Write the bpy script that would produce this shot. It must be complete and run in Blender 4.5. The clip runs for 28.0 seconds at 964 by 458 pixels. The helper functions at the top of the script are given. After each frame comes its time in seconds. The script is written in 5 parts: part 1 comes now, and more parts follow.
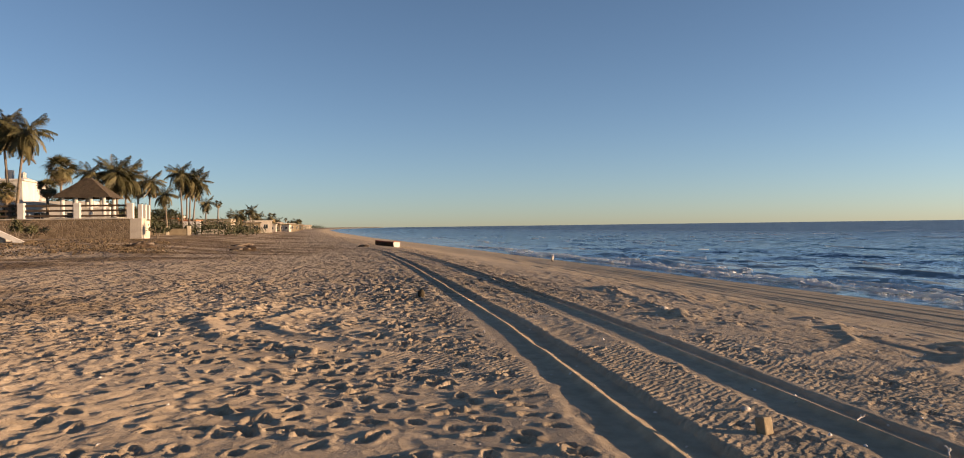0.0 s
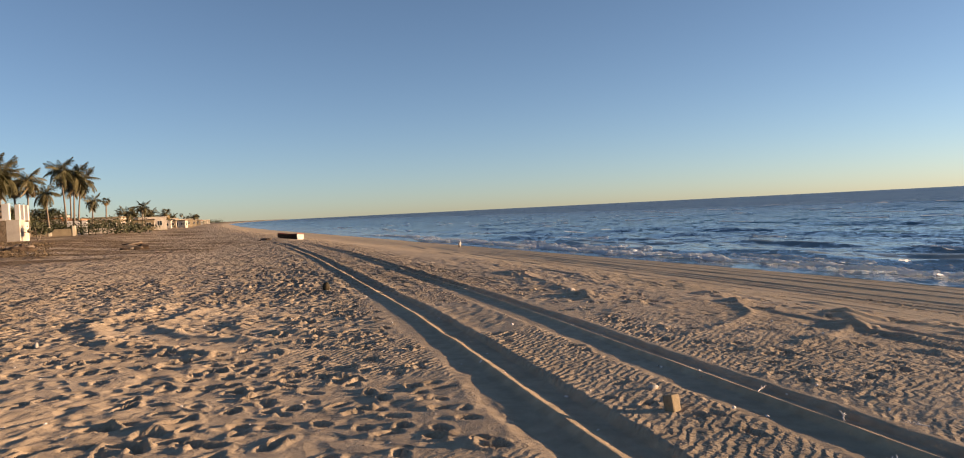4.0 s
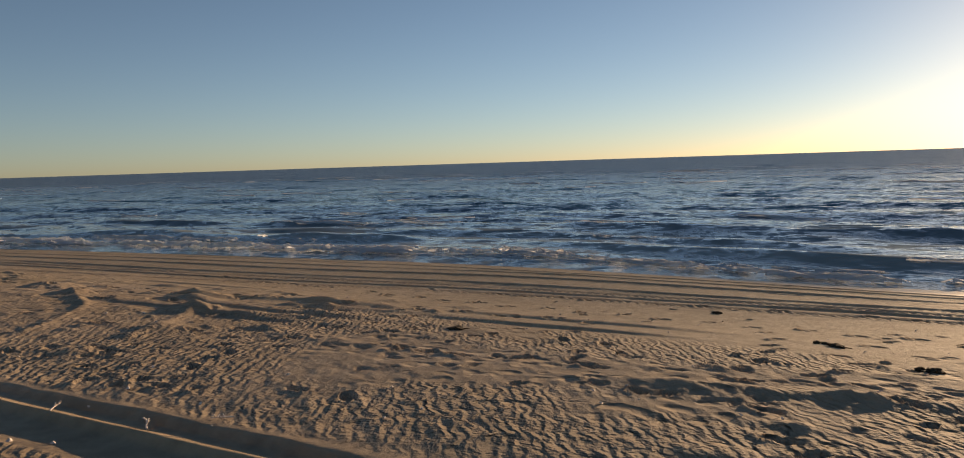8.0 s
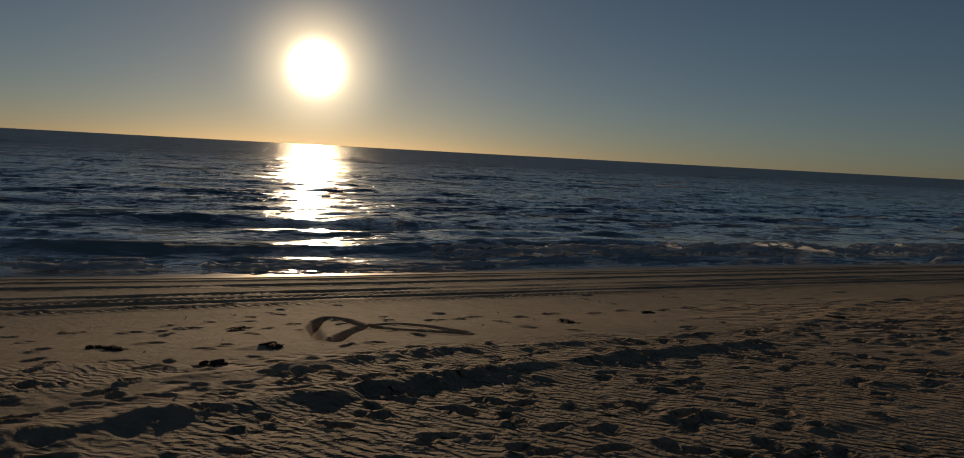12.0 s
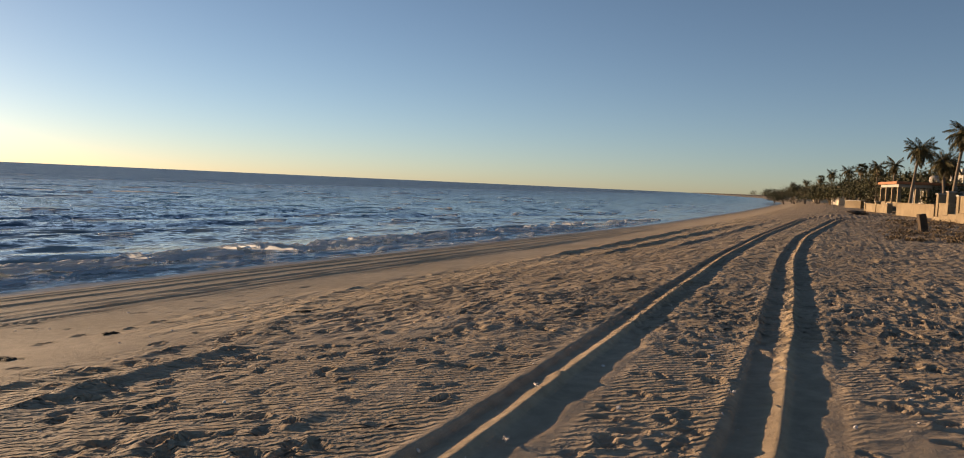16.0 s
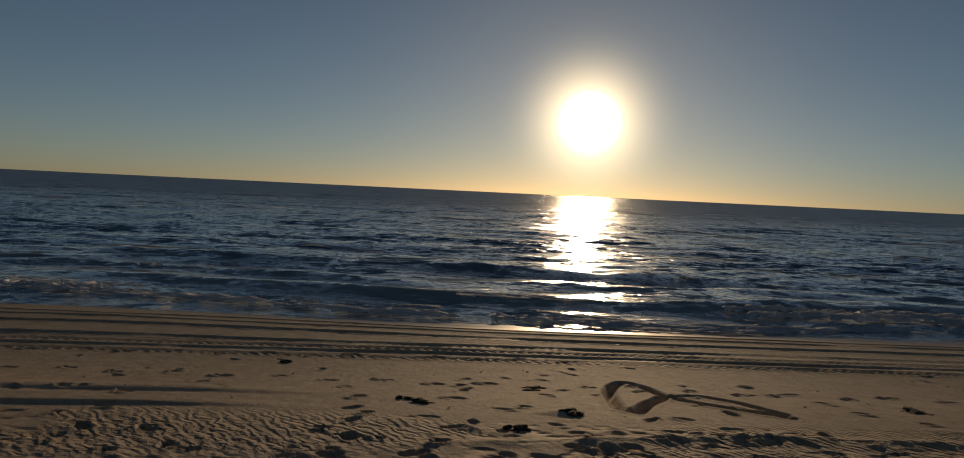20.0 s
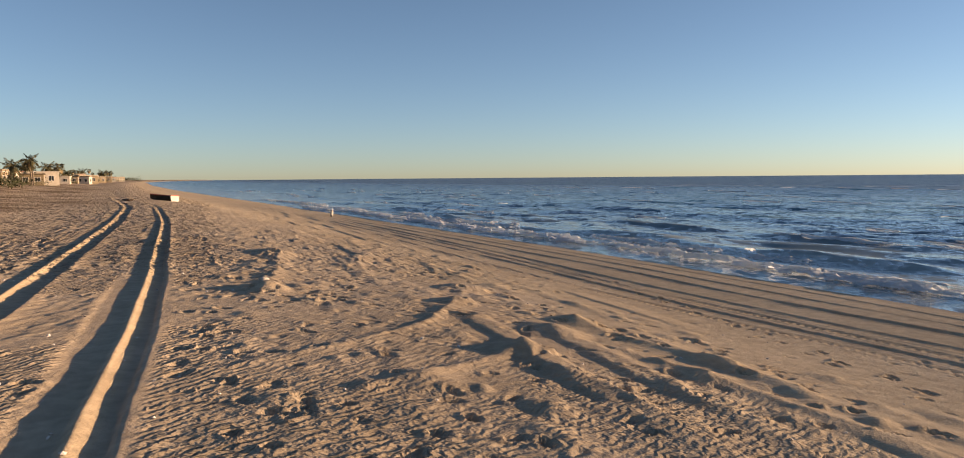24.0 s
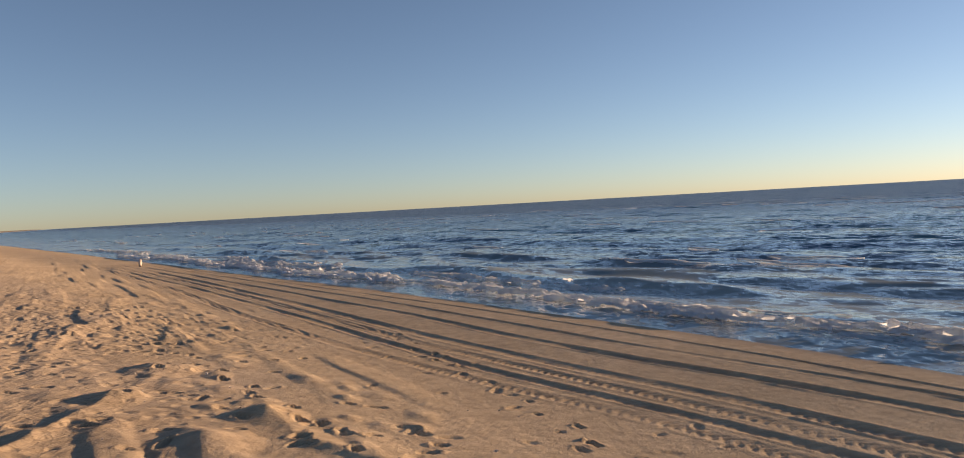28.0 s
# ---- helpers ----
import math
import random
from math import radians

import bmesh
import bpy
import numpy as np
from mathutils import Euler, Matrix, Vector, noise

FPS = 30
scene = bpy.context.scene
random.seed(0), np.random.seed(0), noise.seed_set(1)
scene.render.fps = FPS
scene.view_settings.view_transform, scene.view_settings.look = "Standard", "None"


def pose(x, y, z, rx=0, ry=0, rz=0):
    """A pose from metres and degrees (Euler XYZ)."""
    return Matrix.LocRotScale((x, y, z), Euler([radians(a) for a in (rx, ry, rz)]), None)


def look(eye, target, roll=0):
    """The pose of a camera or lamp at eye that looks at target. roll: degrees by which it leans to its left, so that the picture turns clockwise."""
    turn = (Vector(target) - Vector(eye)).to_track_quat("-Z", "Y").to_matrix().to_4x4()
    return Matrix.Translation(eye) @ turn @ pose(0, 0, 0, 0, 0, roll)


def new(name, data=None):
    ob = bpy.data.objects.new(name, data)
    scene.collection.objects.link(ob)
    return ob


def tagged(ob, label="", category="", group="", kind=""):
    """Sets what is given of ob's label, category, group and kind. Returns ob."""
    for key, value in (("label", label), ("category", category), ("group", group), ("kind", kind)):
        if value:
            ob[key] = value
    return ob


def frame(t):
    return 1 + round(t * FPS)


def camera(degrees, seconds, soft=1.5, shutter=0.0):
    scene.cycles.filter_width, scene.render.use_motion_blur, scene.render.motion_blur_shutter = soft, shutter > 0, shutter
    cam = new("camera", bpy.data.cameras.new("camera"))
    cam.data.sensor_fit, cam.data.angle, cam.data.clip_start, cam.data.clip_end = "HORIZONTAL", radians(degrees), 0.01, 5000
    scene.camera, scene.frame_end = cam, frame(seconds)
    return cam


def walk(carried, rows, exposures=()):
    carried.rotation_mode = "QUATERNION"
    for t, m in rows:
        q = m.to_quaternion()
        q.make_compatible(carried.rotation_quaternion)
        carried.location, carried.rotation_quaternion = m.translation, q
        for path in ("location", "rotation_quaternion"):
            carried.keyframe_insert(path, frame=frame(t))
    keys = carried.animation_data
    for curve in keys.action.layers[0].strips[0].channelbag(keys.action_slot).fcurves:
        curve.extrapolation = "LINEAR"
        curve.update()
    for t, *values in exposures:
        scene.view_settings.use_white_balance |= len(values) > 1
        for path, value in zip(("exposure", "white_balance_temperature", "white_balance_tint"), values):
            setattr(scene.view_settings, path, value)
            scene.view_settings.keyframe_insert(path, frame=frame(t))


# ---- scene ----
# ---------------------------------------------------------------- camera
cam = camera(66.2, 28.0, soft=1.0)
ROWS = [
    (0, -0.003, 0.000, 1.598, -7.82, -0.25, 0.76),
    (0.5, -0.004, 0.010, 1.593, -6.93, 0.15, 0.79),
    (1, -0.012, -0.013, 1.596, -6.49, 0.57, 0.95),
    (1.5, -0.002, -0.006, 1.589, -5.78, 0.02, 1.41),
    (2, 0.014, -0.020, 1.593, -6.01, -0.54, 2.29),
    (2.5, 0.019, -0.011, 1.579, -7.14, -0.75, 2.61),
    (4.5, 0.110, 0.206, 1.617, -17.89, -2.04, 3.09),
    (5, 0.209, 0.208, 1.590, -21.21, -2.86, 2.92),
    (5.5, 0.308, 0.177, 1.581, -27.47, -3.63, 1.50),
    (6, 0.373, 0.216, 1.570, -32.77, -4.50, 2.69),
    (6.5, 0.460, 0.387, 1.576, -42.10, -4.39, 2.56),
    (7, 0.554, 0.478, 1.576, -47.80, -5.45, 1.89),
    (7.5, 0.763, 0.495, 1.570, -52.68, -2.45, 1.50),
    (8, 0.982, 0.520, 1.561, -60.64, -5.13, 1.81),
    (8.5, 1.222, 0.680, 1.561, -69.28, -3.13, 1.41),
    (9, 1.378, 0.826, 1.572, -76.55, -1.08, -1.05),
    (9.5, 1.504, 0.813, 1.580, -78.26, -2.34, -0.36),
    (10, 1.649, 0.802, 1.580, -84.24, -0.75, -1.51),
    (10.5, 1.767, 0.889, 1.576, -91.17, -3.41, -0.69),
    (11, 1.762, 0.945, 1.570, -97.18, -3.45, -2.37),
    (11.5, 1.741, 0.946, 1.568, -104.26, -4.31, -2.61),
    (12, 1.813, 0.848, 1.550, -114.60, -5.85, -3.09),
    (12.5, 1.852, 0.794, 1.537, -123.13, -5.99, -4.18),
    (13, 1.887, 0.765, 1.530, -127.67, -5.31, -4.21),
    (13.5, 1.898, 0.664, 1.549, -135.46, -3.22, -4.60),
    (15.5, 1.881, 0.731, 1.580, -155.21, -3.72, -2.04),
    (16, 1.876, 0.755, 1.580, -154.36, -3.57, -2.57),
    (16.5, 1.907, 0.719, 1.575, -150.09, -3.97, -2.52),
    (17, 1.925, 0.733, 1.579, -147.21, -4.46, -2.27),
    (17.5, 1.945, 0.757, 1.568, -142.92, -5.70, -1.87),
    (18, 1.951, 0.799, 1.573, -137.34, -5.11, -1.69),
    (18.5, 1.963, 0.856, 1.589, -128.79, -4.64, -1.90),
    (19, 1.952, 0.922, 1.585, -118.95, -4.50, -0.66),
    (19.5, 2.055, 1.053, 1.600, -109.49, -8.74, -3.55),
    (20, 2.429, 1.062, 1.571, -93.87, -2.93, -2.72),
    (20.5, 2.986, 0.469, 1.481, -72.66, -4.98, 0.32),
    (21, 2.863, 0.508, 1.523, -53.16, 0.54, -1.21),
    (21.5, 2.995, 0.673, 1.546, -42.15, 1.18, -0.29),
    (22, 3.288, 0.807, 1.531, -32.41, -2.15, 0.00),
    (22.5, 3.540, 1.010, 1.508, -34.23, -0.27, -2.96),
    (24.5, 4.898, 1.919, 1.504, -14.51, -4.72, 3.09),
    (25, 5.278, 2.011, 1.529, -11.35, -3.99, 4.89),
    (25.5, 5.567, 2.246, 1.534, -12.05, -1.26, 4.11),
    (26, 5.867, 2.417, 1.555, -14.62, -0.87, 3.38),
    (26.5, 6.271, 2.533, 1.543, -14.26, -0.87, 6.49),
    (27, 6.588, 2.661, 1.562, -15.85, -2.40, 7.25),
    (27.5, 6.919, 2.889, 1.548, -28.16, -0.16, 1.04),
    (28, 7.205, 3.021, 1.559, -30.93, -1.87, 3.17),
]
EXPOSURES = [
    (0, 1.02, 7350, 17), (2.5, 1.02, 7350, 17), (5, 1.22, 7750, 19), (6.0, 1.20, 8150, 19), (7.0, 0.90, 8150, 19), (8.0, 0.50, 8250, 17), (8.5, 0.10, 8050, 16), (9.0, -0.43, 7950, 14), (10.0, -0.73, 7950, 14), (11.0, -1.28, 7950, 13), (12.0, -1.52, 7850, 13),
    (12.6, -1.10, 7550, 13), (13.0, -0.41, 7550, 14), (13.5, -0.18, 7250, 14), (15.5, 0.74, 7750, 17), (16.0, 0.74, 7950, 17), (17.0, 0.69, 8050, 17), (18.0, 0.47, 7950, 16), (18.8, -0.28, 7350, 14), (19.0, -0.48, 7350, 14), (20.0, -1.08, 8050, 13), (20.6, -0.53, 7850, 14),
    (21.0, 0.0, 7750, 16), (22.0, 1.07, 7950, 18), (24.5, 1.12, 7550, 18), (26.0, 1.07, 7550, 19), (28.0, 1.04, 7950, 22)]
walk(cam, [(t, pose(x, y, z, 90 + p, r, a)) for t, x, y, z, a, p, r in ROWS], EXPOSURES)

# ---------------------------------------------------------------- daylight
SUN_AZ, SUN_EL = radians(101.85), radians(5.6)
SUN_DIR = Vector((math.sin(SUN_AZ) * math.cos(SUN_EL), math.cos(SUN_AZ) * math.cos(SUN_EL), math.sin(SUN_EL)))
sun = new("sun", bpy.data.lights.new("sun", "SUN"))
sun.data.energy, sun.data.angle, sun.data.color = 5.0, radians(0.55), (1.0, 0.76, 0.52)
sun.matrix_world = look(SUN_DIR * 100, (0, 0, 0))

world = bpy.data.worlds.new("evening_sky")
scene.world = world
world.use_nodes = True
wn, wl = world.node_tree.nodes, world.node_tree.links
wn.clear()
w_out, w_bg = wn.new("ShaderNodeOutputWorld"), wn.new("ShaderNodeBackground")
w_sky = wn.new("ShaderNodeTexSky")
w_sky.sky_type, w_sky.sun_disc = "NISHITA", False
w_sky.sun_elevation, w_sky.sun_rotation = SUN_EL, SUN_AZ
w_sky.altitude, w_sky.air_density, w_sky.dust_density, w_sky.ozone_density = 0, 0.62, 0.10, 2.05
SKY_STRENGTH = 0.094
w_co = wn.new("ShaderNodeTexCoord")
w_dot = wn.new("ShaderNodeVectorMath")
w_dot.operation = "DOT_PRODUCT"
w_dot.inputs[1].default_value = SUN_DIR
wl.new(w_co.outputs["Generated"], w_dot.inputs[0])
w_scale = wn.new("ShaderNodeVectorMath")
w_scale.operation = "SCALE"
w_scale.inputs["Scale"].default_value = SKY_STRENGTH
wl.new(w_sky.outputs[0], w_scale.inputs[0])
w_sum = w_scale.outputs[0]
# the sun's disc and its aureole in the sea haze
for power, colour in ((5000, (55, 46, 33)), (600, (3.4, 2.85, 1.85)), (60, (0.088, 0.07, 0.04))):
    w_max, w_pow, w_mul, w_add = (wn.new("ShaderNodeMath"), wn.new("ShaderNodeMath"), wn.new("ShaderNodeVectorMath"), wn.new("ShaderNodeVectorMath"))
    w_max.operation, w_pow.operation, w_mul.operation, w_add.operation = "MAXIMUM", "POWER", "SCALE", "ADD"
    w_max.inputs[1].default_value = 0
    w_pow.inputs[1].default_value = power
    w_mul.inputs[0].default_value = colour
    wl.new(w_dot.outputs["Value"], w_max.inputs[0])
    wl.new(w_max.outputs[0], w_pow.inputs[0])
    wl.new(w_pow.outputs[0], w_mul.inputs["Scale"])
    wl.new(w_sum, w_add.inputs[0])
    wl.new(w_mul.outputs[0], w_add.inputs[1])
    w_sum = w_add.outputs[0]
# the low haze swallows part of the horizon's glow
w_sep, w_abs, w_inv, w_hp = wn.new("ShaderNodeSeparateXYZ"), wn.new("ShaderNodeMath"), wn.new("ShaderNodeMath"), wn.new("ShaderNodeMath")
w_abs.operation, w_inv.operation, w_hp.operation = "ABSOLUTE", "SUBTRACT", "POWER"
w_inv.inputs[0].default_value, w_hp.inputs[1].default_value = 1.0, 13.0
wl.new(w_co.outputs["Generated"], w_sep.inputs[0])
wl.new(w_sep.outputs["Z"], w_abs.inputs[0])
wl.new(w_abs.outputs[0], w_inv.inputs[1])
wl.new(w_inv.outputs[0], w_hp.inputs[0])
w_haze, w_left, w_dim = wn.new("ShaderNodeVectorMath"), wn.new("ShaderNodeVectorMath"), wn.new("ShaderNodeVectorMath")
w_haze.operation, w_left.operation, w_dim.operation = "SCALE", "SUBTRACT", "MULTIPLY"
w_haze.inputs[0].default_value, w_left.inputs[0].default_value = (0.29, 0.265, 0.12), (1, 1, 1)
wl.new(w_hp.outputs[0], w_haze.inputs["Scale"])
wl.new(w_haze.outputs[0], w_left.inputs[1])
wl.new(w_sum, w_dim.inputs[0])
wl.new(w_left.outputs[0], w_dim.inputs[1])
w_sum = w_dim.outputs[0]
wl.new(w_sum, w_bg.inputs["Color"])
wl.new(w_bg.outputs[0], w_out.inputs["Surface"])


# ---------------------------------------------------------------- materials
class Mat:
    """A node material with short ways to add noise, ramps and bumps."""

    def __init__(self, name, rough=0.8, metal=0.0, spec=0.5):
        self.m = bpy.data.materials.new(name)
        self.m.use_nodes = True
        self.n, self.l = self.m.node_tree.nodes, self.m.node_tree.links
        self.b = self.n["Principled BSDF"]
        self.b.inputs["Roughness"].default_value = rough
        self.b.inputs["Metallic"].default_value = metal
        self.b.inputs["Specular IOR Level"].default_value = spec
        self.co = self.n.new("ShaderNodeTexCoord").outputs["Object"]
        self.normal = None

    def put(self, value, socket):
        if hasattr(value, "is_output"):
            self.l.new(value, socket)
        else:
            socket.default_value = value

    def pos(self):
        return self.n.new("ShaderNodeNewGeometry").outputs["Position"]

    def noise(self, scale, detail=4, rough=0.55, co=None, stretch=None):
        t = self.n.new("ShaderNodeTexNoise")
        t.inputs["Scale"].default_value, t.inputs["Detail"].default_value, t.inputs["Roughness"].default_value = scale, detail, rough
        co = co or self.co
        if stretch:
            m = self.n.new("ShaderNodeMapping")
            m.inputs["Scale"].default_value = stretch
            self.l.new(co, m.inputs["Vector"])
            co = m.outputs[0]
        self.l.new(co, t.inputs["Vector"])
        return t.outputs["Fac"]

    def voronoi(self, scale, feature="F1", co=None, out="Distance", stretch=None):
        t = self.n.new("ShaderNodeTexVoronoi")
        t.feature = feature
        t.inputs["Scale"].default_value = scale
        co = co or self.co
        if stretch:
            m = self.n.new("ShaderNodeMapping")
            m.inputs["Scale"].default_value = stretch
            self.l.new(co, m.inputs["Vector"])
            co = m.outputs[0]
        self.l.new(co, t.inputs["Vector"])
        return t.outputs[out]

    def ramp(self, fac, stops):
        r = self.n.new("ShaderNodeValToRGB")
        while len(r.color_ramp.elements) < len(stops):
            r.color_ramp.elements.new(0.5)
        for e, (p, c) in zip(r.color_ramp.elements, stops):
            e.position, e.color = p, (c, c, c, 1) if isinstance(c, (int, float)) else (*c, 1)
        self.put(fac, r.inputs[0])
        return r.outputs[0]

    def mix(self, a, b, fac, blend="MIX"):
        x = self.n.new("ShaderNodeMix")
        x.data_type, x.blend_type = "RGBA", blend
        for v, s in ((fac, x.inputs[0]), (a, x.inputs[6]), (b, x.inputs[7])):
            self.put((*v, 1) if isinstance(v, tuple) else v, s)
        return x.outputs[2]

    def math(self, op, a, b=0.0):
        x = self.n.new("ShaderNodeMath")
        x.operation = op
        self.put(a, x.inputs[0])
        self.put(b, x.inputs[1])
        return x.outputs[0]

    def attr(self, name):
        a = self.n.new("ShaderNodeAttribute")
        a.attribute_name = name
        return a.outputs["Fac"]

    def rand(self):
        return self.n.new("ShaderNodeObjectInfo").outputs["Random"]

    def island(self):
        return self.n.new("ShaderNodeNewGeometry").outputs["Random Per Island"]

    def colour(self, c):
        self.put((*c, 1) if isinstance(c, tuple) else c, self.b.inputs["Base Color"])
        return self

    def rough(self, v):
        self.put(v, self.b.inputs["Roughness"])
        return self

    def bump(self, height, dist=0.01, strength=1.0):
        x = self.n.new("ShaderNodeBump")
        x.inputs["Distance"].default_value = dist
        self.put(strength, x.inputs["Strength"])
        self.l.new(height, x.inputs["Height"])
        if self.normal:
            self.l.new(self.normal, x.inputs["Normal"])
        self.normal = x.outputs[0]
        self.l.new(self.normal, self.b.inputs["Normal"])
        return self


def plain(name, dark, light, scale=3.0, rough=0.85, grain=40.0, depth=0.004, vary=0.0, spec=0.3, metal=0.0):
    """Paint, stucco, wood or leaf: two colours mixed at two scales, with fine relief."""
    m = Mat(name, rough, metal, spec)
    f = m.math("ADD", m.math("MULTIPLY", m.noise(scale, 5), 0.6), m.math("MULTIPLY", m.noise(grain, 3), 0.4))
    if vary:
        f = m.math("ADD", f, m.math("MULTIPLY", m.math("SUBTRACT", m.rand(), 0.5), vary))
    m.colour(m.ramp(f, [(0.3, dark), (0.68, light)]))
    if depth:
        m.bump(m.noise(grain, 4), depth)
    return m.m


def sand_material():
    m = Mat("beach_sand", 0.92, 0, 0.2)
    m.b.inputs["Diffuse Roughness"].default_value = 0.6
    wet_and_tyre, far, dirt = m.attr("wet_and_tyre"), m.attr("far"), m.attr("dirt")
    base = m.ramp(m.noise(0.35, 6, 0.6), [(0.3, (0.375, 0.298, 0.207)), (0.7, (0.485, 0.392, 0.284))])
    grain = m.ramp(m.noise(260, 2, 0.7), [(0.25, (0.6, 0.57, 0.55)), (0.75, (1.25, 1.22, 1.2))])
    base = m.mix(base, grain, 0.8, "MULTIPLY")
    patches = m.ramp(m.noise(5.0, 5, 0.65), [(0.35, 0.82), (0.65, 1.1)])
    base = m.mix(base, patches, 1.0, "MULTIPLY")
    shells = m.ramp(m.voronoi(9.0), [(0.0, 1.0), (0.035, 1.0), (0.05, 0.0)])
    pick = m.ramp(m.noise(1.7, 2), [(0.52, 0.0), (0.62, 0.7)])
    base = m.mix(base, (0.62, 0.56, 0.48), m.math("MULTIPLY", shells, pick))
    base = m.mix(base, m.ramp(m.noise(1.2, 6, 0.7), [(0.35, (0.10, 0.065, 0.035)), (0.7, (0.24, 0.16, 0.085))]), dirt)
    base = m.mix(base, (0.17, 0.115, 0.072), m.math("MULTIPLY", wet_and_tyre, 0.75))
    base = m.mix(base, m.mix((0.97, 0.96, 0.96), (1.16, 1.12, 1.04), m.attr("pale_and_lit")), 1.0, "MULTIPLY")
    m.colour(base)
    m.rough(m.ramp(wet_and_tyre, [(0.0, 0.88), (0.25, 0.80), (0.6, 0.70), (0.85, 0.48), (1.0, 0.36)]))
    dry = m.ramp(wet_and_tyre, [(0.1, 1.0), (0.6, 0.1)])
    m.bump(m.noise(320, 3, 0.7), 0.0012, dry)
    m.bump(m.noise(38, 4, 0.6), 0.006, dry)
    m.bump(m.noise(11, 3, 0.5, stretch=(0.8, 1.0, 1.0)), 0.014, m.math("MULTIPLY", dry, m.ramp(m.noise(0.7, 3), [(0.35, 0.35), (0.6, 1.0)])))
    # wind ripples: wandering crests, broken into short crescents
    for turn, scale, lean, key in ((45, 3.7, 8.0, "ripple"), (62, 3.4, 10.0, "chop")):
        mp = m.n.new("ShaderNodeMapping")
        mp.inputs["Rotation"].default_value = (0, 0, radians(turn))
        m.l.new(m.co, mp.inputs["Vector"])
        wv = m.n.new("ShaderNodeTexWave")
        wv.wave_type, wv.bands_direction, wv.wave_profile = "BANDS", "X", "SIN"
        for socket, value in (("Scale", scale), ("Distortion", lean), ("Detail", 3.0), ("Detail Scale", 1.3), ("Detail Roughness", 0.6)):
            wv.inputs[socket].default_value = value
        m.l.new(mp.outputs[0], wv.inputs["Vector"])
        short = m.noise(7.0, 3, 0.6, co=mp.outputs[0], stretch=(1.5, 0.55, 1.0))
        worn = m.ramp(m.noise(3.2, 4, 0.65), [(0.34, 0.25), (0.5, 1.0)])
        crest = m.math("ADD", m.math("MULTIPLY", wv.outputs["Fac"], worn), m.math("MULTIPLY", m.ramp(short, [(0.40, 0.0), (0.62, 1.0)]), 0.45))
        m.bump(crest, 0.024, m.attr(key))
    # small pits of a trampled surface
    pock = m.ramp(m.voronoi(5.2, "SMOOTH_F1"), [(0.10, 0.0), (0.40, 1.0)])
    keep = m.ramp(m.noise(2.6, 3), [(0.38, 0.0), (0.56, 1.0)])
    m.bump(m.math("MULTIPLY", m.math("SUBTRACT", pock, 1.0), keep), 0.065, m.attr("tramp"))
    pits = m.ramp(m.voronoi(3.6, "SMOOTH_F1"), [(0.05, 0.0), (0.42, 1.0)])
    m.bump(m.math("ADD", pits, m.noise(6.5, 4, 0.6)), 0.12, m.math("MULTIPLY", far, dry))
    m.bump(m.ramp(m.noise(1.1, 4, 0.6, stretch=(1.0, 0.55, 1.0)), [(0.42, 0.0), (0.66, 1.0)]), 0.16, m.math("MULTIPLY", far, dry))
    return m.m


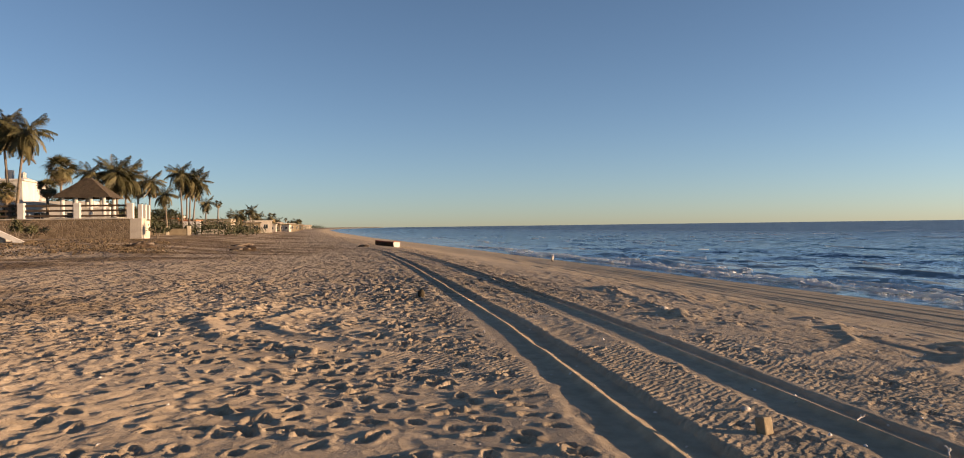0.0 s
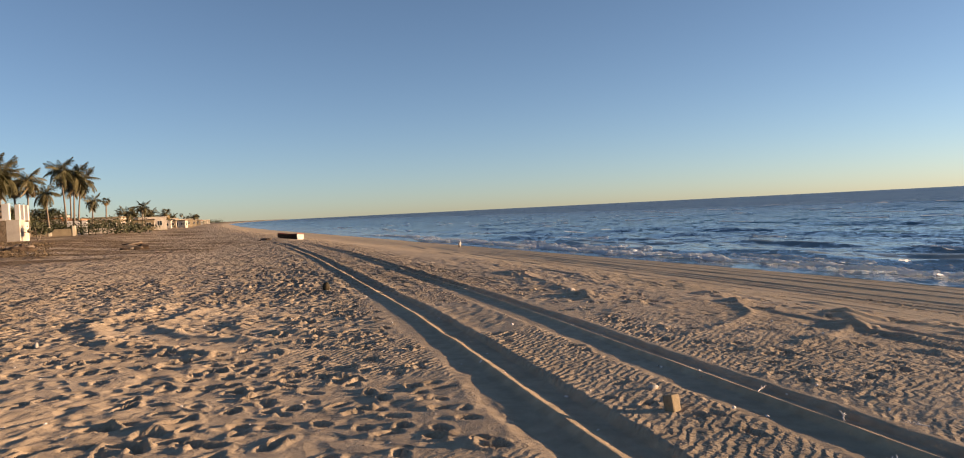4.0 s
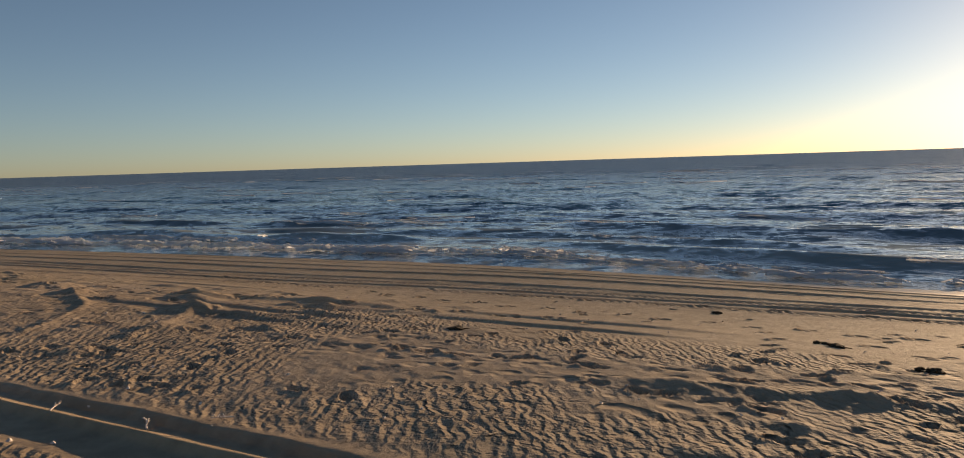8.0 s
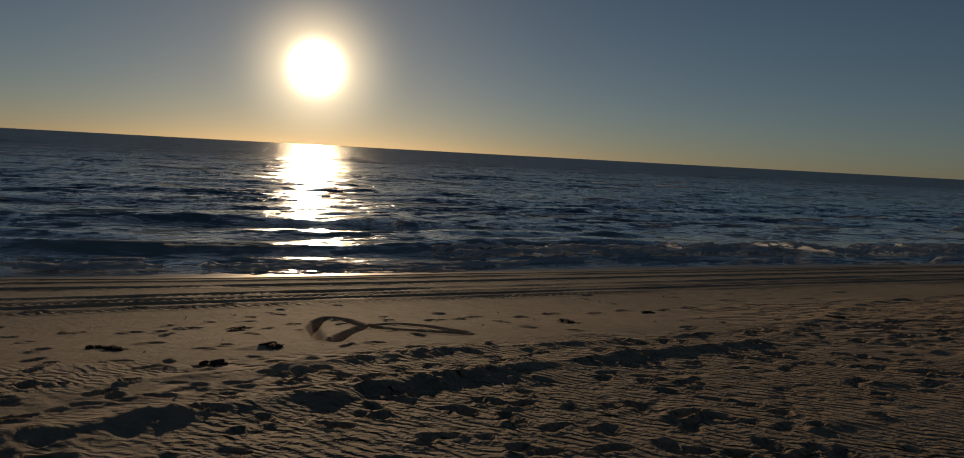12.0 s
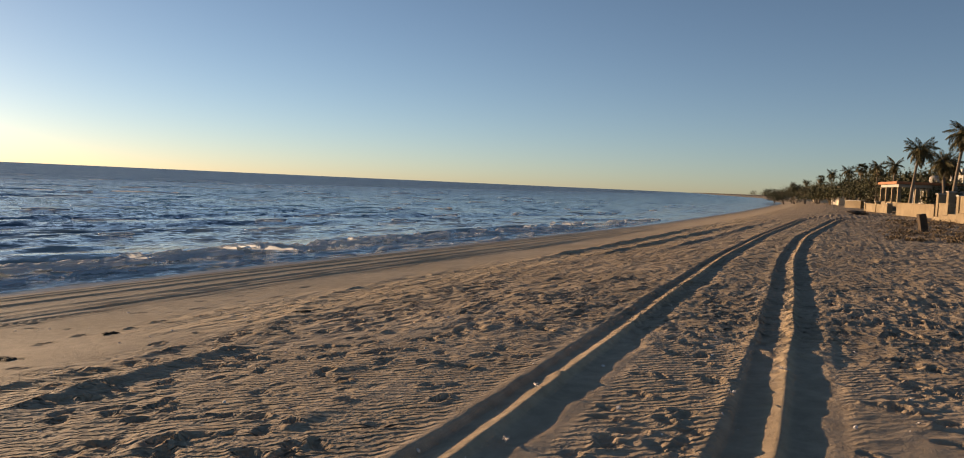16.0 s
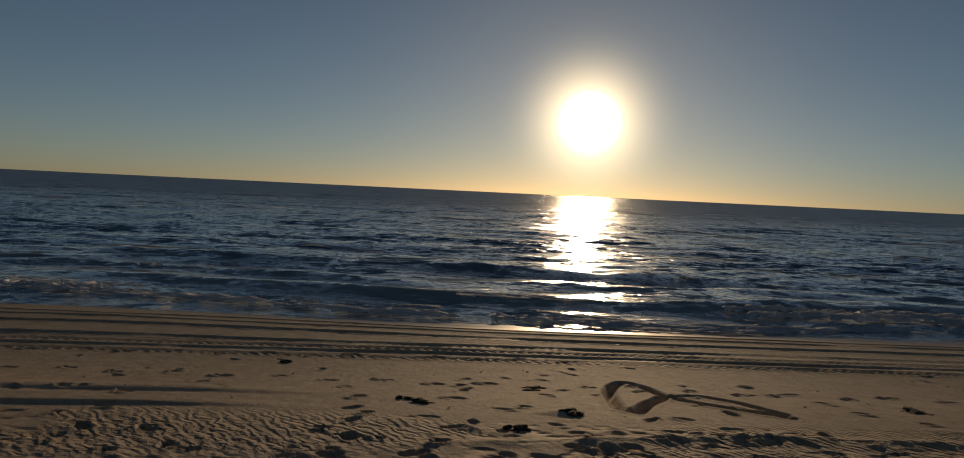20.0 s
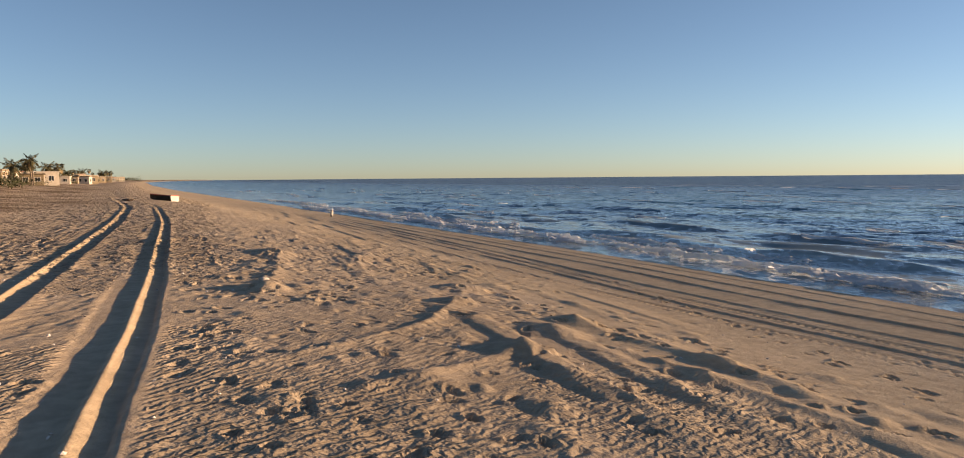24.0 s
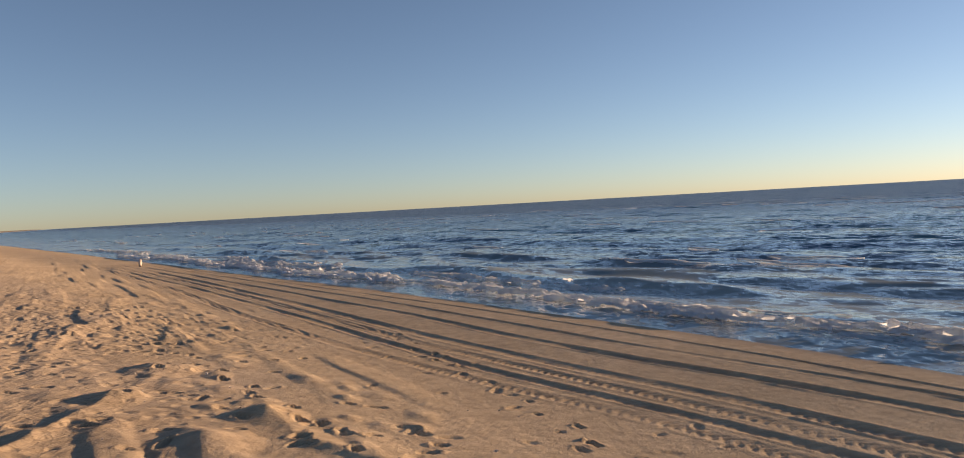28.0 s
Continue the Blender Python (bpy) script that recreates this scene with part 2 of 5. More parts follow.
def water_material():
    m = Mat("sea_water", 0.9, 0, 0.0)
    p = m.pos()
    shallow = m.attr("shallow")
    deep = m.ramp(m.noise(0.03, 4, co=p), [(0.3, (0.010, 0.056, 0.098)), (0.7, (0.016, 0.074, 0.124))])
    m.colour(m.mix(deep, (0.29, 0.33, 0.31), shallow))
    # wavelets at two scales, as tilts of the surface
    tilt = None
    for scale, k in ((0.11, 0.8), (0.45, 1.35), (2.4, 1.6), (8.0, 1.1)):
        t = m.n.new("ShaderNodeTexNoise")
        t.inputs["Scale"].default_value, t.inputs["Detail"].default_value, t.inputs["Roughness"].default_value = scale, 3, 0.6
        mp = m.n.new("ShaderNodeMapping")
        mp.inputs["Scale"].default_value = (1.0, 0.5, 1.0)
        m.l.new(p, mp.inputs["Vector"])
        m.l.new(mp.outputs[0], t.inputs["Vector"])
        sub, mul = m.n.new("ShaderNodeVectorMath"), m.n.new("ShaderNodeVectorMath")
        sub.operation, mul.operation = "SUBTRACT", "MULTIPLY"
        sub.inputs[1].default_value, mul.inputs[1].default_value = (0.5, 0.5, 0.5), (k, 0.8 * k, 0)
        m.l.new(t.outputs["Color"], sub.inputs[0])
        m.l.new(sub.outputs[0], mul.inputs[0])
        add = m.n.new("ShaderNodeVectorMath")
        add.operation = "ADD"
        m.l.new(mul.outputs[0], add.inputs[0])
        m.l.new(tilt or m.n.new("ShaderNodeNewGeometry").outputs["Normal"], add.inputs[1])
        tilt = add.outputs[0]
    norm = m.n.new("ShaderNodeVectorMath")
    norm.operation = "NORMALIZE"
    m.l.new(tilt, norm.inputs[0])
    # a wind-roughened sea mirrors well under half of the sky even at a grazing angle
    gloss, fres, mixer = m.n.new("ShaderNodeBsdfGlossy"), m.n.new("ShaderNodeFresnel"), m.n.new("ShaderNodeMixShader")
    gloss.inputs["Color"].default_value = (0.94, 0.97, 1.0, 1)
    fres.inputs["IOR"].default_value = 1.33
    for socket in (gloss.inputs["Normal"], fres.inputs["Normal"]):
        m.l.new(norm.outputs[0], socket)
    m.put(m.ramp(m.attr("offing"), [(0.0, 0.16), (1.0, 0.30)]), gloss.inputs["Roughness"])
    share = m.math("MULTIPLY", m.ramp(fres.outputs[0], [(0.0, 0.0), (0.4, 0.46), (1.0, 0.94)]), m.ramp(m.attr("offing"), [(0.0, 1.0), (0.1, 0.90), (0.6, 0.76), (1.0, 0.58)]))
    m.l.new(share, mixer.inputs[0])
    m.l.new(m.b.outputs[0], mixer.inputs[1])
    m.l.new(gloss.outputs[0], mixer.inputs[2])
    m.l.new(mixer.outputs[0], m.n["Material Output"].inputs["Surface"])
    return m.m


SAND, WATER = sand_material(), water_material()
foam_m = Mat("sea_foam", 0.7, 0, 0.3)
foam_m.colour(foam_m.ramp(foam_m.noise(9, 4, 0.6), [(0.28, (0.78, 0.82, 0.85)), (0.6, (0.94, 0.95, 0.96))]))
foam_m.bump(foam_m.noise(9, 5, 0.7), 0.10)
f_tr, f_mix = foam_m.n.new("ShaderNodeBsdfTranslucent"), foam_m.n.new("ShaderNodeMixShader")
f_tr.inputs["Color"].default_value = (0.90, 0.94, 0.97, 1)
f_mix.inputs[0].default_value = 0.5
foam_m.l.new(foam_m.b.outputs[0], f_mix.inputs[1])
foam_m.l.new(f_tr.outputs[0], f_mix.inputs[2])
foam_m.l.new(f_mix.outputs[0], foam_m.n["Material Output"].inputs["Surface"])
FOAM = foam_m.m


# ---------------------------------------------------------------- small tools
def part(name, bm, material, parent=None, label="", smooth=False):
    """Links a bmesh as one mesh object under a thing or a part."""
    me = bpy.data.meshes.new(name)
    bm.normal_update()
    bm.to_mesh(me)
    bm.free()
    me.materials.append(material)
    if smooth:
        me.polygons.foreach_set("use_smooth", [True] * len(me.polygons))
    ob = new(name, me)
    ob.parent = parent
    if label:
        ob["label"] = label
    return ob


def shared(name, source, m, parent, label=""):
    """One more object on the mesh of source."""
    ob = new(name, source.data)
    ob.parent = parent
    ob.matrix_basis = m
    if label:
        ob["label"] = label
    return ob


def thing(name, label, category, m=None, group="", kind=""):
    ob = new(name)
    ob.empty_display_size = 0.2
    if m is not None:
        ob.matrix_basis = m
    return tagged(ob, label, category, group, kind)


def box(size, at=(0, 0, 0), turn=0.0, bevel=0.0, bm=None, m=None):
    """A bevelled box whose middle is at `at`."""
    bm = bm or bmesh.new()
    mat = m if m is not None else pose(*at, 0, 0, turn)
    vs = bmesh.ops.create_cube(bm, size=1.0, matrix=mat @ Matrix.Diagonal((*size, 1)))["verts"]
    if bevel:
        es = list({e for v in vs for e in v.link_edges})
        bmesh.ops.bevel(bm, geom=es, offset=bevel, segments=2, profile=0.6, affect="EDGES")
    return bm


def tube(points, radii, sides=8, bm=None, cap=True):
    """A tapered tube along points."""
    bm = bm or bmesh.new()
    pts = [Vector(p) for p in points]
    rings = []
    for i, p in enumerate(pts):
        d = (pts[min(i + 1, len(pts) - 1)] - pts[max(i - 1, 0)]).normalized()
        q = d.to_track_quat("Z", "Y")
        rings.append([bm.verts.new(p + q @ Vector((radii[i] * math.cos(a), radii[i] * math.sin(a), 0)))
                      for a in (2 * math.pi * k / sides for k in range(sides))])
    for a, b in zip(rings, rings[1:]):
        for k in range(sides):
            bm.faces.new((a[k], a[(k + 1) % sides], b[(k + 1) % sides], b[k]))
    if cap:
        bm.faces.new(rings[0][::-1])
        bm.faces.new(rings[-1])
    return bm


# ---------------------------------------------------------------- shape of the beach
def smooth_step(x, a, b):
    t = np.clip((np.asarray(x, float) - a) / (b - a), 0, 1)
    return t * t * (3 - 2 * t)


def lattice(x, y, seed):
    """Value noise on a unit lattice, -1 to 1."""
    xi, yi = np.floor(x), np.floor(y)
    u, v = x - xi, y - yi
    u, v = u * u * u * (u * (u * 6 - 15) + 10), v * v * v * (v * (v * 6 - 15) + 10)

    def h(i, j):
        k = np.sin(i * 127.1 + j * 311.7 + seed * 74.7) * 43758.5453
        return (k - np.floor(k)) * 2 - 1
    return (h(xi, yi) * (1 - u) + h(xi + 1, yi) * u) * (1 - v) + (h(xi, yi + 1) * (1 - u) + h(xi + 1, yi + 1) * u) * v


def fbm(x, y, seed, octaves=4, gain=0.5):
    out, amp, f = 0, 1.0, 1.0
    for k in range(octaves):
        out = out + amp * lattice(x * f + 17.3 * k, y * f - 9.1 * k, seed + k)
        amp, f = amp * gain, f * 2.03
    return out


SEA = -1.17
SHORE_Y = (-4000, -1500, -800, -300, -118, -58, -30, -12, 0, 5, 10, 16, 32, 53, 88, 200, 400, 1000, 1700, 2600, 4000)
SHORE_X = (700, 215, 70, 20, 15.2, 14.8, 16.2, 17.0, 17.0, 17.3, 17.5, 17.3, 15.8, 13.5, 9.8, -3, -22, -68, -84, -50, 30)


def shore(y):
    return sum(np.interp(y + o, SHORE_Y, SHORE_X) for o in (-4, -2, 0, 2, 4)) / 5


def run_out(v):
    """How far the water has drawn back from the mean line."""
    return 0.3 + 1.1 * smooth_step(v, 0, 9)


PROF_D = (-4000, -60, -8, 0, 5, 8.5, 12, 17.5, 22, 32, 60, 200, 4000)
PROF_Z = (-9, -4, -1.95, -1.1, -0.86, -0.42, -0.02, 0.02, 0.2, 0.5, 1.1, 2.0, 4.0)


def land(x, y):
    """The beach without its small relief."""
    d = shore(y) - x
    z = sum(np.interp(d + o, PROF_D, PROF_Z) for o in (-1.2, -0.6, 0, 0.6, 1.2)) / 5
    rise = 0.3 * smooth_step(y, 30, 60) * smooth_step(d, 22, 32) - 0.15 * smooth_step(y, 50, 75) * smooth_step(d, 30, 20) + 0.45 * smooth_step(-y, 25, 60)
    return z + rise * smooth_step(d, 1, 7) + 0.25 * smooth_step(d, 20, 40) * fbm(x / 9, y / 9, 5, 3)


def ridge(x, y, line, height, width, skew=0.0):
    """A low bank of sand along a line of (x, y, share of the height) points."""
    best = np.zeros_like(x)
    for (x0, y0, h0), (x1, y1, h1) in zip(line, line[1:]):
        dx, dy = x1 - x0, y1 - y0
        t = np.clip(((x - x0) * dx + (y - y0) * dy) / (dx * dx + dy * dy), 0, 1)
        off = np.hypot(x - x0 - t * dx, y - y0 - t * dy)
        best = np.maximum(best, (h0 + (h1 - h0) * t) * np.exp(-(off / width) ** 1.5))
    return height * best


RUT_Y = (-80, -50, -31, -20, -10.6, -4, 5, 11, 20, 31, 48, 62, 79, 110)
RUT_A = (-6.0, 1.6, 2.9, 2.8, 2.33, 2.1, 2.01, 2.02, 1.68, 1.22, 0.05, -1.7, -4.0, -9.5)
RUT_B = (-4.0, 3.5, 4.5, 4.45, 4.1, 3.8, 3.72, 3.72, 3.36, 2.9, 1.6, -0.2, -2.6, -8.0)
TRACK_Y = (-60, -30, -16, -8, -2, 4, 8, 13, 20, 30, 45, 60)
# each mark: its line, half width, depth, share of tread bars
TRACKS = (
    ((14.1, 15.5, 16.1, 16.25, 16.3, 16.8, 17.1, 16.9, 16.6, 15.6, 14.2, 12.9), 0.060, 0.020, 0.0),
    ((13.7, 15.1, 15.7, 15.85, 15.9, 16.3, 16.6, 15.9, 15.7, 14.9, 13.6, 12.3), 0.080, 0.025, 0.3),
    ((13.0, 14.4, 15.0, 15.15, 15.2, 15.6, 15.8, 14.8, 14.7, 14.0, 12.9, 11.6), 0.120, 0.028, 0.45),
    ((12.2, 13.6, 14.2, 14.35, 14.4, 14.4, 14.4, 13.7, 13.4, 13.0, 12.2, 11.0), 0.130, 0.031, 0.6),
    ((11.75, 13.15, 13.75, 13.9, 13.95, 13.9, 13.8, 13.1, 12.9, 12.6, 11.6, 10.2), 0.110, 0.021, 1.0),
    ((11.4, 12.8, 13.4, 13.55, 13.6, 13.5, 13.4, 12.55, 12.4, 12.0, 11.0, 9.6), 0.105, 0.027, 0.4),
    ((11.0, 12.4, 13.0, 13.15, 13.2, 13.1, 12.95, 11.9, 11.3, 11.2, 10.6, 9.0), 0.120, 0.019, 1.0),
)


def bent(y, ys, xs):
    return sum(np.interp(y + o, ys, xs) for o in (-2.4, -1.2, 0, 1.2, 2.4)) / 5


def rut(x, y, xs, seed, reach):
    """A deep double-tyre rut: two grooves with a thin ridge of sand between them."""
    calm = 0.25 + 0.75 * smooth_step(np.abs(y - 4), 26, 12)
    c = bent(y, RUT_Y, xs) + 0.016 * calm * fbm(y / 1.7, y * 0 + seed, seed, 3)
    e = x - c
    edge = calm * (0.005 * fbm(x / 0.2, y / 0.2, seed + 5, 2) + 0.010 * fbm(y / 2.3, y * 0, seed + 6, 2))
    depth = 0.033 + 0.003 * fbm(y / 3, y * 0, seed + 9, 2)
    sea_side = smooth_step(reach + edge - e, 0, 0.032) * smooth_step(e, -0.06, 0.03)
    torn = 0.07 * fbm(x / 0.3, y / 0.6, seed + 7, 4, 0.65)
    south = smooth_step(-y, 0, 4)
    land_side = (0.80 - 0.12 * south) * smooth_step(e + 0.50 - 0.08 * south + torn, 0, 0.26) * smooth_step(0.0 - e, -0.03, 0.06) * (1 - 0.9 * smooth_step(y, 6, 11))
    wide = np.clip(sea_side + land_side, 0, 1)
    crest = np.where(e > -0.012, np.exp(-(np.abs(e + 0.012) / (0.100 + 0.020 * south)) ** 1.4), np.exp(-(np.abs(e + 0.012) / 0.046) ** 2.2)) * (0.052 + 0.004 * south - 0.009 * smooth_step(y, 6, 11) + 0.002 * fbm(y / 0.5, y * 0, seed + 3, 2)) + 0.0015 * fbm(x / 0.10, y / 0.2, seed + 4, 2) * wide
    lip = e - reach - edge - 0.03
    berm = 0.016 * np.where(lip > 0, np.exp(-(lip / 0.11) ** 2), smooth_step(lip, -0.032, 0.0)) * (0.9 + 0.4 * fbm(x / 0.2, y / 0.3, seed + 2, 2))
    return -depth * wide + crest + berm, smooth_step(0.45 - np.abs(e + 0.05), 0, 0.1)


def relief(x, y):
    """Small relief: ruts, tyre tracks, mounds, banks, ripples."""
    d = shore(y) - x
    near = smooth_step(np.maximum(np.abs(x - 5), np.abs(y - 3)), 90, 30)
    z = np.zeros_like(x)
    cover = np.zeros_like(x)
    for xs, seed, reach in ((RUT_A, 3, 0.34), (RUT_B, 31, 0.24)):
        r, w = rut(x, y, xs, seed, reach)
        z, cover = z + r, np.maximum(cover, w)
    tyre = np.zeros_like(x)
    for k, (xs, half, deep, bars) in enumerate(TRACKS):
        c = bent(y, TRACK_Y, xs) + 0.05 * fbm(y / 4, y * 0 + k, 40 + k, 2)
        e = x - c
        on = smooth_step(np.abs(y), 60, 45) * (0.8 + 0.35 * fbm(y / 2.4, y * 0, 58 + k, 3))
        tread = smooth_step(np.sin(2 * np.pi * (y / 0.15 + np.abs(e) * 6.0 + k * 0.37)), -0.4, 0.4)
        w = np.exp(-(np.abs(e) / half) ** 4) * on
        torn = 0.25 * fbm(x / 0.14, y / 0.3, 52 + k, 2)
        z += w * (-deep * (1 + torn) + (0.010 + 0.014 * bars) * bars * tread)
        z += (0.005 + 0.16 * deep) * np.exp(-((np.abs(e) - half * 1.5 - 0.01) / 0.035) ** 2) * on * (1 + 1.4 * torn)
        cover = np.maximum(cover, w)
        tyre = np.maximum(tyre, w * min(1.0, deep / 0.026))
    dry = smooth_step(d, 4.2, 6.5)
    # lumps left by turning vehicles and by digging
    lumps = ((8.45, 13.45, 0.125, 0.62), (8.5, 12.5, 0.07, 0.5), (9.05, 10.5, 0.125, 0.52), (8.3, 9.65, 0.13, 0.55), (7.42, 8.55, 0.125, 0.52), (7.75, 11.7, 0.10, 0.45),
             (6.1, 7.4, 0.10, 0.45), (6.85, 6.65, 0.055, 0.34), (7.24, 6.5, 0.04, 0.3), (8.95, 7.6, 0.05, 0.36), (8.9, 12.0, 0.05, 0.35), (9.6, 8.2, 0.06, 0.4),
             (5.85, 18.4, 0.13, 0.7), (3.9, 20.1, 0.08, 0.6), (5.2, 12.6, 0.11, 0.5), (6.6, 25.0, 0.15, 0.9), (7.65, 18.5, 0.11, 0.6), (10.3, 19.3, 0.07, 0.5), (3.2, 22.0, 0.06, 0.7))
    for lx, ly, h, r in lumps:
        q = np.hypot((x - lx) / 0.9, y - ly) / (0.88 * r) + 0.10 * fbm(x / 0.3, y / 0.3, int(lx * 7), 2)
        z += 0.68 * h * np.clip(1.04 - q, 0, 1)
    banks = (
        (((9.05, 10.5, 0.7), (9.2, 9.3, 0.8), (9.5, 8.3, 0.9), (9.65, 7.4, 0.6), (9.6, 6.8, 0.4), (9.8, 6.0, 0.2), (10.0, 4.5, 0.0)), 0.085, 0.15),
        (((8.7, 8.8, 0.4), (8.95, 7.6, 0.9), (9.1, 6.5, 0.7), (9.45, 5.3, 0.5), (9.8, 4.3, 0)), 0.07, 0.15),
        (((7.42, 8.55, 0.7), (7.45, 7.75, 0.9), (7.6, 7.0, 0.9), (7.7, 6.2, 0.7), (7.75, 5.6, 0.4), (7.8, 4.8, 0)), 0.055, 0.14),
        (((8.3, 13.0, 0.5), (7.75, 11.7, 0.8), (6.85, 9.95, 0.9), (6.05, 9.1, 0.6), (5.65, 8.76, 0.5), (4.63, 8.06, 0.25), (4.3, 7.9, 0)), 0.065, 0.10),
        (((7.42, 8.55, 0.6), (6.8, 8.05, 0.9), (6.1, 7.5, 0.9), (5.6, 7.25, 0.5), (5.05, 6.95, 0)), 0.065, 0.10),
        (((8.1, 7.3, 0.3), (8.37, 6.5, 0.9), (8.2, 5.6, 0.7), (8.15, 4.6, 0.5), (7.95, 3.9, 0)), 0.055, 0.14),
        (((6.4, 6.6, 0.2), (6.6, 5.9, 0.7), (6.55, 5.1, 0.7), (6.5, 4.3, 0)), 0.04, 0.12),
        (((10.4, 6.6, 0), (10.3, 5.8, 0.8), (10.2, 4.8, 0.8), (10.2, 3.9, 0.5), (10.2, 2.5, 0)), 0.02, 0.15),
        (((3.8, 20.1, 0.4), (4.8, 19.4, 0.7), (5.85, 18.4, 1), (5.65, 15.5, 0.9), (5.2, 12.5, 0.8), (5.0, 11.2, 0)), 0.09, 0.18),
        (((9.2, 24, 0), (8.6, 21, 0.7), (7.65, 18.5, 0.9), (7.2, 16, 0)), 0.07, 0.18),
        (((6.2, 3.0, 0), (6.5, 1.75, 0.7), (6.7, 0.7, 0.9), (6.9, -0.4, 1), (7.2, -1.9, 1), (7.35, -3.3, 0.9), (7.6, -5.0, 0.5), (8.6, -7.0, 0.2), (9.8, -9.3, 0.6), (10.5, -11.0, 0.6), (10.8, -13.7, 0.5), (10.1, -16.5, 0.3)), 0.085, 0.17),
        (((7.8, 1.5, 0), (8.0, 0.3, 0.8), (8.2, -0.8, 0.8), (8.4, -1.9, 1), (8.3, -3.2, 0.9), (8.25, -4.2, 0.6), (8.6, -6.0, 0.2)), 0.055, 0.15),
        (((-0.6, 16.5, 0), (-2.2, 15.2, 0.8), (-2.9, 12.6, 1), (-2.3, 10.8, 0.8), (-0.8, 9.4, 0.9), (0.9, 8.9, 0.4)), 0.055, 0.17),
        (((-0.2, 15, 0), (-1.4, 14.2, 0.8), (-1.9, 12.2, 1), (-1.3, 10.9, 0.8), (0.0, 9.9, 0.8), (1.2, 9.6, 0.3)), 0.05, 0.15),
        (((0.3, 13.6, 0), (-0.6, 12.9, 0.8), (-0.7, 11.6, 0.9), (0.2, 10.7, 0.7), (1.2, 10.4, 0.2)), 0.04, 0.14),
        (((9.4, -13, 0), (9.8, -22, 0.9), (9.5, -32, 1), (8.8, -46, 0.5)), 0.12, 0.26),
        (((8.0, -15, 0), (8.3, -24, 0.8), (7.7, -34, 1), (6.9, -44, 0.5)), 0.11, 0.24),
        (((6.7, -18, 0), (6.6, -27, 0.9), (5.9, -40, 0.8), (5.0, -50, 0.3)), 0.10, 0.24),
        (((-3, 17, 0), (-1, 18.3, 0.8), (0.4, 18.5, 0.6), (1, 18.2, 0)), 0.05, 0.2),
    )
    for k, (line, h, w) in enumerate(banks):
        z += ridge(x, y, line, (0.72 if k < 8 else 0.6 if k < 10 else 1.0) * h, w) * (0.9 + 0.3 * fbm(x / 0.4, y / 0.4, int(h * 1000) + k, 2))
    # many small humps of churned sand
    r_h = np.random.default_rng(77)
    for k in range(330):
        if k < 210:
            hx, hy = r_h.uniform(4.6, 10.6), 6 + 24 * r_h.random() ** 1.3
        elif k < 280:
            hx, hy = r_h.uniform(4.8, 9.4), r_h.uniform(-22, 2.0)
        else:
            hx, hy = r_h.uniform(-3.5, 1.2), r_h.uniform(6, 20)
        h, r = r_h.uniform(0.012, 0.034) * (1 + max(0, hy - 10) / 22), r_h.uniform(0.10, 0.24) * (1 + max(0, hy - 10) / 30)
        i0, i1 = np.searchsorted(x[:, 0], (hx - 2 * r, hx + 2 * r))
        j0, j1 = np.searchsorted(y[0], (hy - 3 * r, hy + 3 * r))
        if i1 > i0 and j1 > j0:
            xx, yy = x[i0:i1, j0:j1], y[i0:i1, j0:j1]
            q = np.hypot(xx - hx, (yy - hy) / 1.5) / r + 0.12 * fbm(xx / 0.14, yy / 0.14, k, 2)
            z[i0:i1, j0:j1] += h * np.clip(1 - q, 0, 1) ** 0.9
    # long low streaks of blown sand seaward of the ruts
    streak = lattice(x / 0.42 + 0.25 * fbm(x / 3, y / 3, 70, 2), y / 4.2, 71)
    z += 0.036 * smooth_step(streak, 0.1, 0.8) * smooth_step(x, 6.4, 7.6) * smooth_step(x, 11.6, 10.2) * near * smooth_step(y, 1.5, 4)
    # undulation and trampling
    flat = 1 - 0.9 * smooth_step(x, 8.5, 9.3)
    z += (0.015 * fbm(x / 2.6, y / 2.6, 11, 2) + 0.004 * fbm(x / 0.55, y / 0.55, 14, 3)) * dry * near * (1 - cover) * flat
    churn = smooth_step(fbm(x / 2.2, y / 2.2, 23, 3), -0.25, 0.5) * (1 - 0.8 * smooth_step(x, 6.6, 7.4) * smooth_step(y, 5, 7.5))
    ca, sa = math.cos(radians(132)), math.sin(radians(132))
    xr, yr = x * sa + y * ca, -x * ca + y * sa
    z += (0.003 + 0.006 * churn * smooth_step(x, 1.6, 0.6) + 0.004 * churn) * np.maximum(fbm(xr / 0.085, yr / 0.19, 20, 2), -0.7) * flat * dry * (1 - cover) * near
    return z, cover, tyre


def graded(a, b, step, growth, lo, hi):
    """Grid lines: even from a to b, ever wider outside, out to lo and hi."""
    out, s, v = list(np.arange(a, b, step)), step, b
    while v < hi:
        out.append(v)
        s *= growth
        v += s
    out.append(hi)
    s, v, left = step, a, []
    while v > lo:
        s *= growth
        v -= s
        left.append(max(v, lo))
    return np.array(left[::-1] + out)


